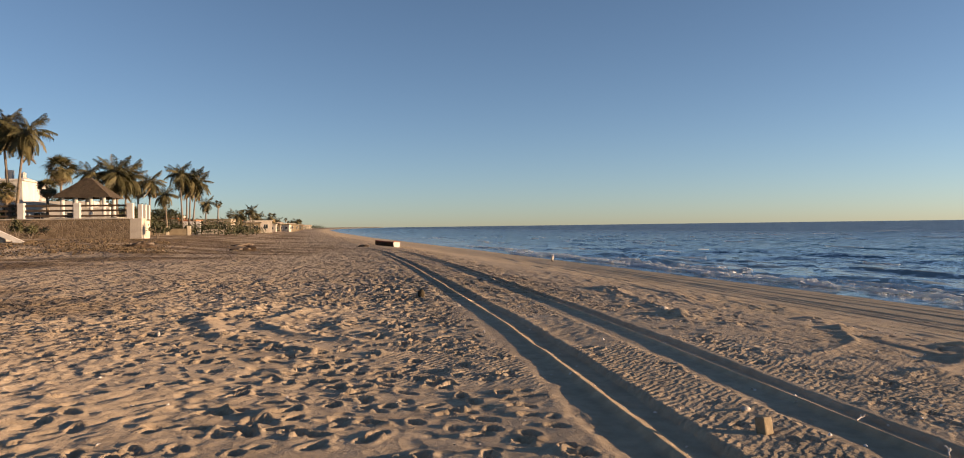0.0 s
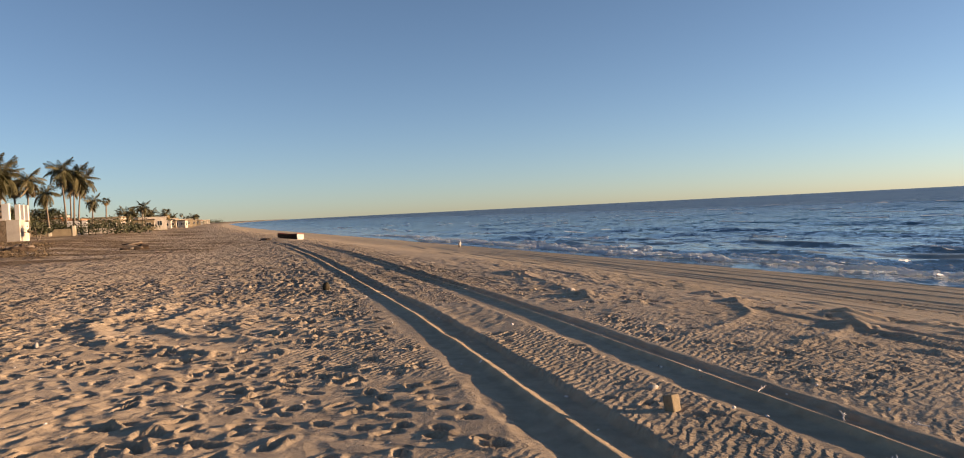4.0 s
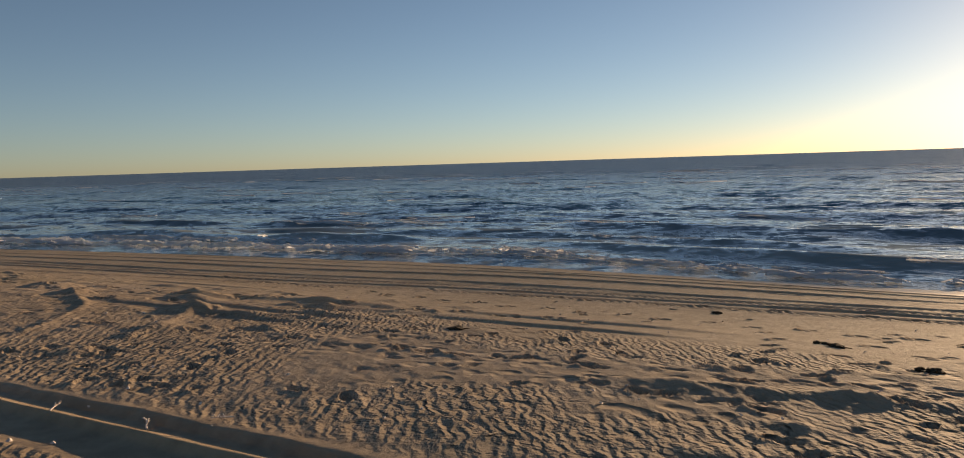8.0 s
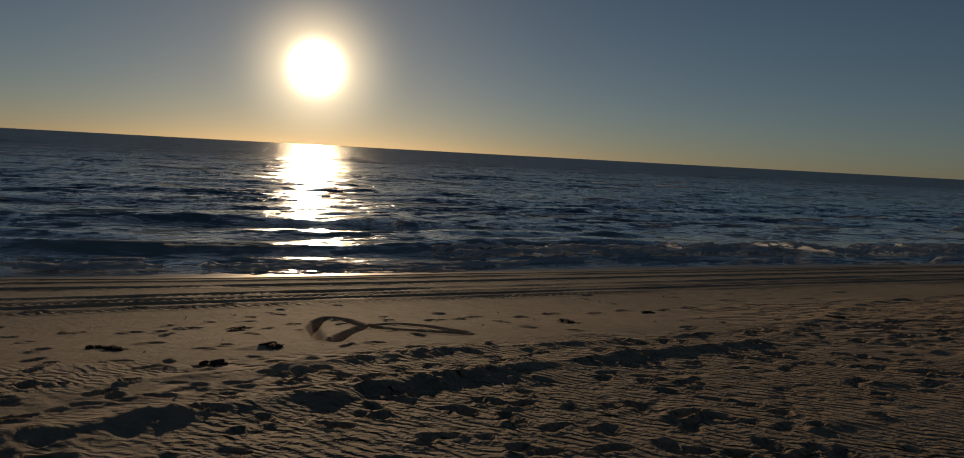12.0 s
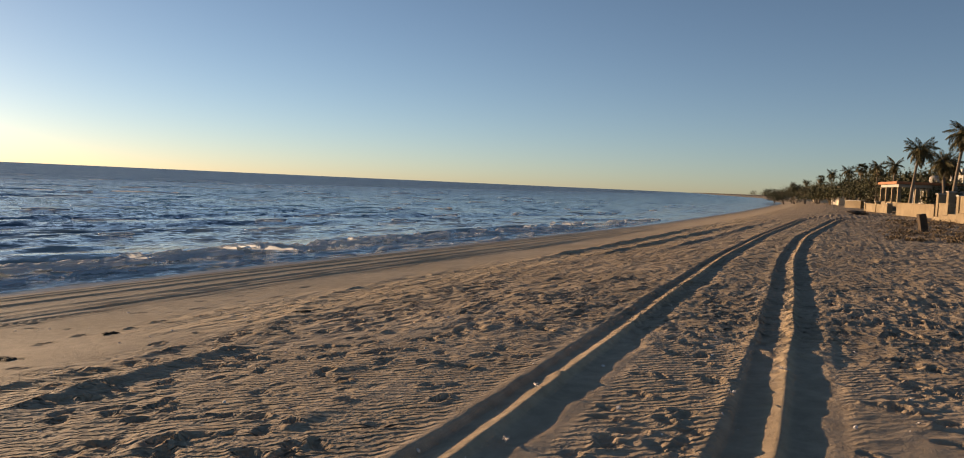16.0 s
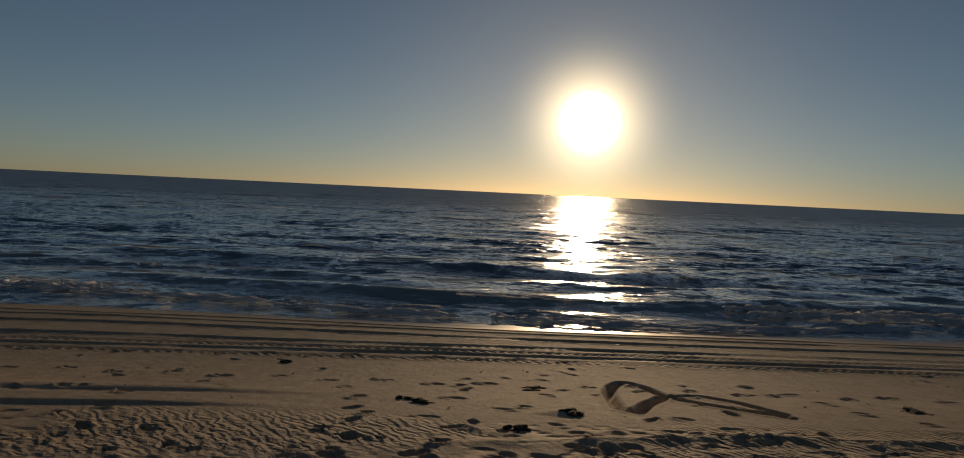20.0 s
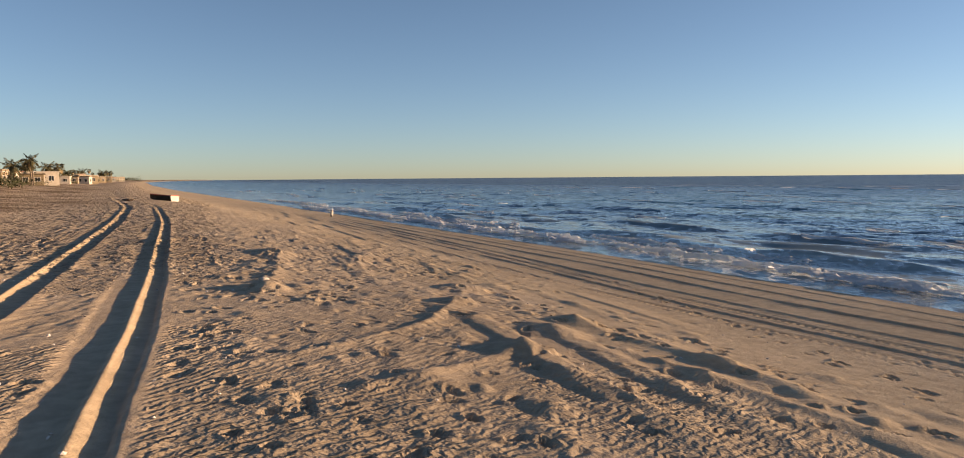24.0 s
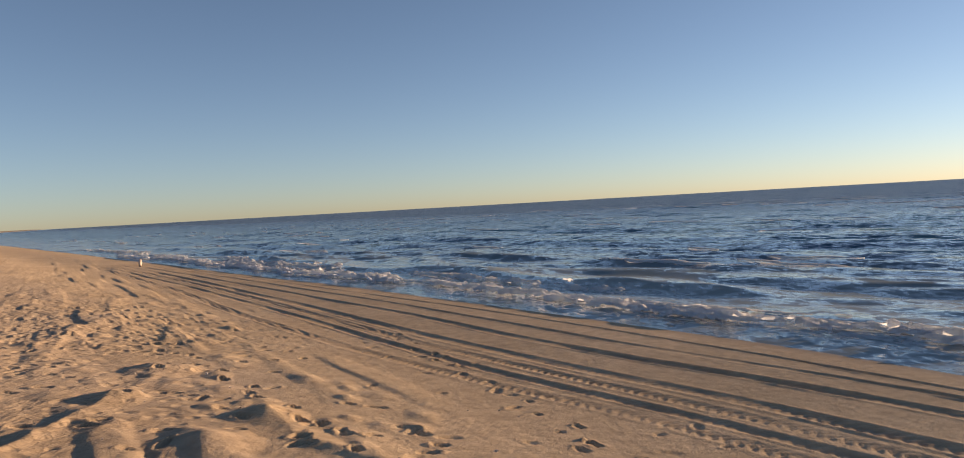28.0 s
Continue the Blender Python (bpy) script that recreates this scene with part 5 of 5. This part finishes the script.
hx, hy = from_s(174.9, 84)
hz = ground_z(hx, hy) + 0.05
hs = thing("beach_house", "white beach house with open columned porch and terracotta roof edge", "house", pose(hx, hy, hz, 0, 0, 10), "houses along the beach")
part("wall", box((3.0, 6.5, 2.55), (-1.25, 0, 1.275), 0, 0.03), DULLWHITE, hs)
part("roof", box((6.0, 7.0, 0.16), (0.1, 0, 2.66), 0, 0.03), OCHRE, hs)
for bx_, by_, sx_, sy_ in ((0.1, 3.52, 6.1, 0.14), (0.1, -3.52, 6.1, 0.14), (3.08, 0, 0.14, 6.9), (-2.88, 0, 0.14, 6.9)):
    part("roof_edge", box((sx_, sy_, 0.24), (bx_, by_, 2.72), 0, 0.02), TERRACOTTA, hs, "terracotta tile roof edge")
part("porch_floor", box((3.0, 6.6, 0.35), (1.76, 0, 0.175), 0, 0.02), OCHRE, hs)
part("porch_beam", box((0.22, 6.6, 0.26), (2.8, 0, 2.44), 0, 0.02), DULLWHITE, hs)
part("porch_beam", box((2.7, 0.22, 0.26), (1.44, 3.2, 2.44), 0, 0.02), DULLWHITE, hs)
for cx_, cy_ in ((2.8, 3.2), (2.8, 1.1), (2.8, -1.1), (2.8, -3.2), (1.3, 3.2), (0.35, 3.2)):
    part("column", box((0.3, 0.3, 1.98), (cx_, cy_, 1.33), 0, 0.03), OCHRE, hs, "plastered square column")
part("porch_rail", box((0.12, 6.2, 0.55), (2.8, 0, 0.62), 0, 0.02), OCHRE, hs)
for cy_ in (-2.2, 0.2, 2.2):
    window(hs, (0.28, cy_, 1.55), 1.1, 1.3, "y")
window(hs, (-1.3, 3.28, 1.6), 0.9, 0.9)
part("chimney", box((0.5, 0.5, 1.1), (-2.3, 1.0, 3.2), 0, 0.03), DULLWHITE, hs)
part("water_tank", tube([(-1.4, -1.5, 2.74), (-1.4, -1.5, 3.5), (-1.4, -1.5, 3.65)], [0.45, 0.45, 0.2], 14), DULLWHITE, hs, "white rooftop water tank")


def wall_run(x0, y0, x1, y1, h, label, thick=0.3, pillars=0, tall=0.4):
    """A garden wall from one plan point to another, with pillars on it."""
    length, turn = math.hypot(x1 - x0, y1 - y0), math.degrees(math.atan2(y1 - y0, x1 - x0))
    mx, my = (x0 + x1) / 2, (y0 + y1) / 2
    w = thing("garden_wall", label, "wall", pose(mx, my, min(ground_z(x0, y0), ground_z(mx, my), ground_z(x1, y1)) - 0.2, 0, 0, turn))
    part("wall", box((length, thick, h + 0.2), (0, 0, (h + 0.2) / 2), 0, 0.03), OCHRE, w)
    part("coping", box((length + 0.06, thick + 0.08, 0.07), (0, 0, h + 0.237), 0, 0.02), OCHRE, w)
    for i in range(pillars):
        hp = h + tall + 0.15 * (i % 2)
        p = part("pillar", box((0.36, thick + 0.14, hp), ((i / max(1, pillars - 1) - 0.5) * (length - 0.4), 0, hp / 2 + 0.1), 0, 0.03), OCHRE, w)
        part("cap", box((0.46, thick + 0.24, 0.08), ((i / max(1, pillars - 1) - 0.5) * (length - 0.4), 0, hp + 0.14), 0, 0.02), DULLWHITE, p)
    return w


wall_run(-2.6, -67.0, -4.4, -59.2, 0.95, "low cream garden wall facing the sea", 0.3)
wall_run(-4.5, -58.8, -5.0, -56.8, 1.0, "short cream wall with two tall gate pillars", 0.3, 2, 0.75)
wall_run(-5.3, -55.5, -7.6, -47.5, 1.5, "tall cream garden wall with weathered coping", 0.35, 3, 0.15)
wall_run(-2.5, -75.5, -0.9, -84.0, 0.75, "low beige wall in front of the porch house", 0.3, 3, 0.2)
for k in range(4):
    st = thing("garden_step", "low weathered concrete step below the garden wall", "step", pose(-4.3 - 0.25 * k, -54.6 + 1.5 * k, ground_z(-4.3 - 0.25 * k, -54.6 + 1.5 * k) - 0.1, 0, 0, 104), "steps below the garden wall")
    part("slab", box((1.5, 0.7, 0.32 + 0.12 * k), (0, 0, 0.16 + 0.06 * k), 0, 0.03), OCHRE, st)
bxw, byw = from_s(178.5, 112)
gw3 = thing("terrace_block", "low pale plastered terrace block by the tracks", "wall", pose(bxw, byw, ground_z(bxw, byw) - 0.2, 0, 0, 42))
part("wall", box((2.6, 2.8, 1.15), (0, 0, 0.575), 0, 0.04), OCHRE, gw3)
part("coping", box((2.75, 2.95, 0.08), (0, 0, 1.19), 0, 0.02), DULLWHITE, gw3)
house(*from_s(179.4, 160), 4.5, 4, 1.9, 20, DULLWHITE, OCHRE, "low white flat-roofed house beyond the terrace block", 1, 35)
house(*from_s(171.2, 96), 7, 8, 4.0, 6, DULLWHITE, OCHRE, "white house with raised roof room among palms", 2, 33)
house(*from_s(178.6, 150), 7, 6, 3.0, 3, CREAM, TERRACOTTA, "cream single-storey house with terracotta roof edge", 1, 34)
for k, (az, d, w, h) in enumerate(((180.6, 230, 7, 2.8), (182.0, 330, 8, 3.2), (183.4, 480, 10, 4.0))):
    house(*from_s(az, d), w, w * 0.7, h, 4, CREAM, (TERRACOTTA, CONCRETE)[k % 2], "cream house among trees far down the shore", 1, 60 + k)
for az, el, d, kind, size, lean, fr in ((175.2, 3.5, 74, "feather", 1.15, (-0.5, 0), 20), (173.9, 2.75, 78, "feather", 1.2, (0.4, 0), 22), (173.5, 2.6, 80, "feather", 1.1, (-0.6, 0), 20), (172.75, 4.6, 64, "feather", 1.15, (-0.5, 0), 20), (172.0, 4.0, 66, "feather", 1.1, (0.5, 0), 20),
                                      (170.2, 5.4, 70, "feather", 1.1, (0, 0), 20), (177.6, 2.3, 110, "feather", 1.0, (0, 0), 18), (178.6, 2.1, 125, "fan", 1.6, (0, 0), 20), (179.4, 1.95, 135, "feather", 1.0, (0, 0), 16), (180.4, 1.75, 160, "feather", 1.0, (0, 0), 16),
                                      (181.1, 1.35, 180, "fan", 1.7, (0, 0), 18), (182.0, 1.05, 220, "feather", 1.0, (0, 0), 14), (182.9, 0.9, 280, "feather", 1.0, (0, 0), 14), (176.6, 2.4, 100, "feather", 1.0, (0, 0), 18)):
    x, y = from_s(az, d)
    palm(x, y, level(el, d), kind, 0.62 * size, lean, int(az * 7), fr)
for k, (az, d, w, h) in enumerate(((176.5, 96, 3.2, 3.0), (177.3, 104, 3.6, 3.4), (178.2, 112, 3.8, 3.4), (172.6, 68, 2.4, 1.8), (179.3, 128, 4.2, 3.6), (180.4, 150, 4.4, 3.8), (181.4, 175, 4.6, 3.6), (173.0, 84, 3.0, 2.6))):
    bush(*from_s(az, d), w, h, 90 + k)



def broadleaf(x, y, top, w, seed, label="dark rounded broadleaf tree behind the beach houses"):
    """A tree with a forked trunk and a ragged crown of small leaves."""
    r = random.Random(seed)
    z = ground_z(x, y)
    h = top - z
    t = thing("tree", label, "tree", Matrix.Translation((x, y, z - 0.1)), "trees behind the houses")
    part("trunk", tube([(0, 0, 0), (0.05 * w, 0, 0.3 * h), (0.02 * w, 0.04 * w, 0.6 * h)], [0.05 * h, 0.035 * h, 0.02 * h], 8), TRUNK, t)
    for k in range(4):
        a = k * 1.6 + r.uniform(-0.4, 0.4)
        part("limb", tube([(0.04 * w, 0, (0.28 + 0.05 * k) * h), (0.2 * w * math.cos(a), 0.2 * w * math.sin(a), 0.55 * h), (0.36 * w * math.cos(a), 0.36 * w * math.sin(a), 0.78 * h)], [0.022 * h, 0.015 * h, 0.006 * h], 6), TRUNK, t)
    lumps = [(r.uniform(-0.32, 0.32) * w, r.uniform(-0.32, 0.32) * w, h * r.uniform(0.24, 0.74), w * r.uniform(0.22, 0.38), h * r.uniform(0.16, 0.27), 330, 0.09 + 0.008 * h) for _ in range(13)]
    crown = leaf_masses("crown", lumps, LEAF, seed)
    crown.parent = t
    return t


for k, (az, el, d, w) in enumerate(((176.4, 2.7, 112, 7), (177.2, 2.6, 120, 7), (178.0, 2.4, 128, 7), (178.8, 2.1, 136, 7), (179.6, 1.9, 148, 8), (180.4, 1.7, 160, 8), (181.2, 1.5, 175, 8), (182.0, 1.25, 195, 8), (182.7, 1.05, 220, 9), (183.4, 0.9, 260, 9),
                                    (184.0, 0.75, 310, 10), (175.5, 2.8, 104, 6), (174.6, 2.8, 102, 6), (173.8, 2.8, 98, 6), (172.9, 2.9, 94, 6), (172.0, 3.0, 100, 7), (173.6, 2.3, 82, 4), (171.2, 3.0, 104, 7), (174.9, 1.9, 96, 4))):
    x, y = from_s(az, d)
    broadleaf(x, y, level(0.88 * el, d), w, 300 + k)
for k, (az, el, d, w) in enumerate(((16.9, 1.9, 126, 5.5), (15.5, 1.7, 130, 5), (18.2, 2.1, 112, 5), (19.4, 2.4, 100, 5), (21.1, 2.5, 98, 5), (22.4, 2.6, 90, 3), (25.0, 2.2, 84, 2.6), (14.6, 1.4, 142, 4.5), (17.5, 1.9, 118, 5))):
    x, y = from_eye(az, d)
    broadleaf(x, y, level(el, d), w, 340 + k, "dark bushy garden tree among the palms")

for ob in seeds_of_leaves:
    bpy.data.objects.remove(ob)

# dry scrub on the upper beach, south and north
r_s = random.Random(15)
masses = []
for k in range(330):
    az, d = r_s.uniform(165, 176.8), 33 + 20 * r_s.random() ** 1.3
    x, y = from_s(az, d)
    s = 0.05 + 0.30 * r_s.random() ** 2
    masses.append((x, y, ground_z(x, y) + 0.02, s * r_s.uniform(1.5, 4), s, 40, 0.04))
for k in range(520):
    az, d = r_s.uniform(15, 30), r_s.uniform(42, 63)
    x, y = from_eye(az, d)
    s = r_s.uniform(0.04, 0.16)
    masses.append((x, y, ground_z(x, y) + 0.01, s * 3.6, s, 26, 0.05))
tagged(leaf_masses("dry_scrub", masses, SCRUB, 6), "low dry brown scrub on the upper beach", "scrub", kind="stuff")
post = thing("post", "short dark weathered timber post in the scrub", "post", pose(*from_s(174.6, 41), ground_z(*from_s(174.6, 41)) - 0.1, 0, 12, 20))
part("shaft", box((0.34, 0.3, 0.95), (0, 0, 0.475), 0, 0.04), DARKWOOD, post)

# ---------------------------------------------------------------- loose things on the sand
def rock(bm, at, size, seed, turn=0.0, rough=0.25):
    n0 = len(bm.verts)
    vs = bmesh.ops.create_icosphere(bm, subdivisions=2, radius=0.5)["verts"]
    for v in vs:
        p = v.co * (1 + rough * noise.noise(v.co * 2.3 + Vector((seed, seed * 1.7, 0))) + 0.5 * rough * noise.noise(v.co * 5 + Vector((0, seed, 3))))
        v.co = pose(*at, 0, 0, turn) @ Vector((p.x * size[0], p.y * size[1], p.z * size[2]))


def pebble(x, y, size, seed, mat, name, label, category, sink=0.3, turn=0.0):
    bm = bmesh.new()
    rock(bm, (0, 0, 0), size, seed, turn)
    ob = part(name, bm, mat, None, "", True)
    ob.location = (x, y, ground_z(x, y) + size[2] * (0.5 - sink))
    return tagged(ob, label, category)


# the boat drawn up on the sand
bx, by = 1.45, 75.0
boat = thing("fishing_boat", "small wooden fishing boat with white transom drawn up on the sand", "boat", pose(bx, by, ground_z(bx, by) - 0.05, 0, 3, 56) @ Matrix.Diagonal((0.74, 0.74, 0.74, 1)))
bm = bmesh.new()
stations = []
for k in range(9):
    t = k / 8
    w = 0.78 * (1 - t ** 2.6) + 0.02
    rise = 0.74 + 0.25 * t * t
    keel = 0.02 + 0.42 * t ** 3
    stations.append([Vector((f * w, -0.2 + 3.5 * t, z)) for f, z in ((-1, rise), (-0.95, keel + 0.30), (-0.84, keel + 0.03), (0, keel), (0.84, keel + 0.03), (0.95, keel + 0.30), (1, rise))])
grid = [[bm.verts.new(p) for p in st] for st in stations]
for a, b in zip(grid, grid[1:]):
    for i in range(6):
        bm.faces.new((a[i], b[i], b[i + 1], a[i + 1]))
bmesh.ops.solidify(bm, geom=bm.faces[:], thickness=0.05)
part("hull", bm, DARKWOOD, boat, "dark weathered hull")
bm = bmesh.new()
f0 = [bm.verts.new(p + Vector((0, -0.03, 0))) for p in stations[0]]
f1 = [bm.verts.new(p + Vector((0, 0.05, 0))) for p in stations[0]]
bm.faces.new(f0[::-1])
bm.faces.new(f1)
for i in range(7):
    bm.faces.new((f0[i], f0[(i + 1) % 7], f1[(i + 1) % 7], f1[i]))
part("transom", bm, BOATWHITE, boat, "white painted transom")
part("transom_rail", box((1.66, 0.12, 0.09), (0, -0.2, 0.77), 0, 0.02), BOATRED, boat)
for s in (-1, 1):
    part("gunwale", tube([Vector((s * abs(st[0].x), st[0].y, st[0].z + 0.02)) for st in stations], [0.045] * 9, 6), BOATRED, boat)
for ty in (0.9, 2.2):
    part("thwart", box((1.35, 0.24, 0.05), (0, ty, 0.48), 0, 0.01), DRIFT, boat)

# fallen trunk and driftwood heaps
def drift_heap(x, y, scale, seed, turn, label):
    r = random.Random(seed)
    t = thing("driftwood_pile", label, "driftwood", pose(x, y, ground_z(x, y) - 0.05, 0, 0, turn), "driftwood on the upper beach")
    for k in range(7):
        ln, rad = r.uniform(0.8, 2.2) * scale, r.uniform(0.05, 0.17) * scale
        a, cx, cy, zz = r.uniform(-0.5, 0.5), r.uniform(-0.6, 0.6) * scale, r.uniform(-0.3, 0.3) * scale, rad * 0.7 + (0.18 * scale if k > 3 else 0)
        pts = [Vector((cx + ln * (s - 0.5) * math.cos(a), cy + ln * (s - 0.5) * math.sin(a), zz + 0.06 * math.sin(3 * s + k) * scale + 0.2 * scale * (s - 0.5) * (k % 3 == 2))) for s in (0, 0.25, 0.5, 0.75, 1)]
        part("log", tube(pts, [rad, rad * 1.1, rad, rad * 0.8, rad * 0.5], 8), DARKWOOD if k < 4 else DRIFT, t, "", True)
    bm = bmesh.new()
    rock(bm, (0.35 * scale, 0, 0.16 * scale), (1.2 * scale, 0.8 * scale, 0.55 * scale), seed, 0, 0.6)
    part("root_mass", bm, DARKWOOD, t, "dark tangled root mass")
    return t


drift_heap(-8.6, 48.8, 0.75, 1, 5, "dark heap of driftwood logs with a root mass")
drift_heap(-10.6, 60, 0.6, 2, 25, "small dark driftwood heap on the sand")
drift_heap(-1.6, 66, 0.5, 3, -10, "low dark driftwood logs half buried in sand")
drift_heap(-14.5, 47, 0.8, 4, 0, "brown driftwood branches near the scrub")
drift_heap(from_s(178.5, 64)[0], from_s(178.5, 64)[1], 0.7, 5, 40, "broken driftwood beside the wheel tracks")
# a plain stake added where a small white bird, likely a gull, stands
mk = thing("gull_stand_in", "short whitened stake put in place of a gull near the water's edge", "stake", pose(12.3, 52.5, ground_z(12.3, 52.5) - 0.08, 3, 4, 0))
part("shaft", tube([(0, 0, 0), (0, 0, 0.28), (0.01, 0, 0.5), (0.02, 0, 0.56)], [0.12, 0.11, 0.07, 0.03], 10), STONE, mk, "", True)

# the half-buried block and the stone beside it
bz = ground_z(2.84, 5.2)
blk = thing("concrete_block", "half-buried pale concrete block standing in the sand", "block", pose(2.84, 5.2, bz - 0.06, -12, 6, 28))
part("body", box((0.105, 0.085, 0.19), (0, 0, 0.085), 0, 0.012), OCHRE, blk)
pebble(3.03, 5.88, (0.10, 0.065, 0.05), 3, STONE, "stone", "rounded pinkish white stone on the sand", "stone", 0.25, 20)
pebble(5.25, 13.28, (0.16, 0.11, 0.08), 4, STONE, "stone", "pinkish stone lying on trampled sand", "stone", 0.3)
pebble(0.88, 16.6, (0.16, 0.14, 0.22), 5, WEED, "stone", "small dark stone standing on the sand", "stone", 0.2)
pebble(-3.02, 10.57, (0.05, 0.04, 0.09), 6, STONE, "stake_stub", "small whitened stick end in the sand", "stake", 0.2)
for k, (x, y) in enumerate(((10.05, -4.36), (8.5, 0.24), (9.25, -0.38), (9.7, 1.06), (9.9, 1.25), (10.9, -0.2), (8.1, 4.9), (12.4, 2.9), (9.0, -8.0), (10.6, -6.0))):
    r = random.Random(k)
    t = thing("seaweed_clump", "small dark dried seaweed clump on damp sand", "seaweed", pose(x, y, ground_z(x, y) - 0.01, 0, 0, r.uniform(0, 180)), "seaweed clumps")
    bm = bmesh.new()
    w = 0.30 if k == 0 else r.uniform(0.12, 0.22)
    for i in range(4):
        rock(bm, (r.uniform(-w, w) * 0.6, r.uniform(-w, w) * 0.35, 0.015), (w * r.uniform(0.5, 1.0), w * r.uniform(0.3, 0.6), 0.045), k * 5 + i, r.uniform(0, 180), 0.6)
    part("weed", bm, WEED, t)
    bm = bmesh.new()
    for i in range(3):
        a = r.uniform(0, 6.28)
        tube([(0, 0, 0.015), (w * 0.4 * math.cos(a), w * 0.4 * math.sin(a), 0.022), (w * 0.7 * math.cos(a + 0.4), w * 0.7 * math.sin(a + 0.4), 0.008)], [0.007, 0.006, 0.003], 5, bm)
    part("strands", bm, PALE if k == 0 else WEED, t)


def twig(x, y, length, turn, seed, label="thin pale broken twig lying on the sand"):
    r = random.Random(seed)
    t = thing("twig", label, "twig", pose(x, y, ground_z(x, y) + 0.008, 0, 0, turn), "twigs in the ruts")
    bm = bmesh.new()
    pts = [Vector((length * (s - 0.5), 0.05 * length * math.sin(4 * s + seed), 0.012 + 0.02 * s)) for s in (0, 0.2, 0.4, 0.6, 0.8, 1)]
    tube(pts, [0.005, 0.006, 0.005, 0.0045, 0.003, 0.002], 6, bm)
    part("stem", bm, PALE, t)
    for k in (2, 3, 4):
        a = r.choice((-1, 1)) * r.uniform(0.5, 1.0)
        p = pts[k]
        part("side_twig", tube([p, p + Vector((0.10 * length * math.cos(a), 0.14 * length * math.sin(a), 0.02)), p + Vector((0.2 * length * math.cos(a), 0.22 * length * math.sin(a), 0.015))], [0.005, 0.004, 0.002], 5), PALE, t)
    return t


for k, (x, y, ln, turn) in enumerate(((3.45, 3.75, 0.35, 10), (3.85, 4.6, 0.3, 60), (4.1, 4.2, 0.28, 150), (3.5, 3.2, 0.3, 30), (3.62, -3.4, 0.3, 100), (2.2, -6.3, 0.25, 40), (3.75, 5.4, 0.2, 20), (2.5, -5.2, 0.22, 80), (3.9, -4.6, 0.25, 130))):
    twig(x, y, 0.5 * ln, turn, k)

# broken shells and bits scattered on the sand
r_b = random.Random(33)
bits = bmesh.new()
for k in range(800):
    x, y = r_b.uniform(-4, 12.5), r_b.uniform(-8, 16)
    if r_b.random() > (0.9 if x < 6 else 0.35):
        continue
    s = r_b.uniform(0.008, 0.026)
    m = pose(x, y, ground_z(x, y) + s * 0.25, r_b.uniform(-40, 40), r_b.uniform(-40, 40), r_b.uniform(0, 360))
    c = [bits.verts.new(m @ Vector((s * math.cos(a) * r_b.uniform(0.7, 1.2), s * math.sin(a) * r_b.uniform(0.5, 1.0), 0))) for a in (0, 1.26, 2.51, 3.77, 5.03)]
    top = bits.verts.new(m @ Vector((0, 0, s * 0.5)))
    for i in range(5):
        bits.faces.new((c[i], c[(i + 1) % 5], top))
tagged(part("shell_fragments", bits, PALE), "scattered bleached shell fragments on the sand", "shells", kind="stuff")
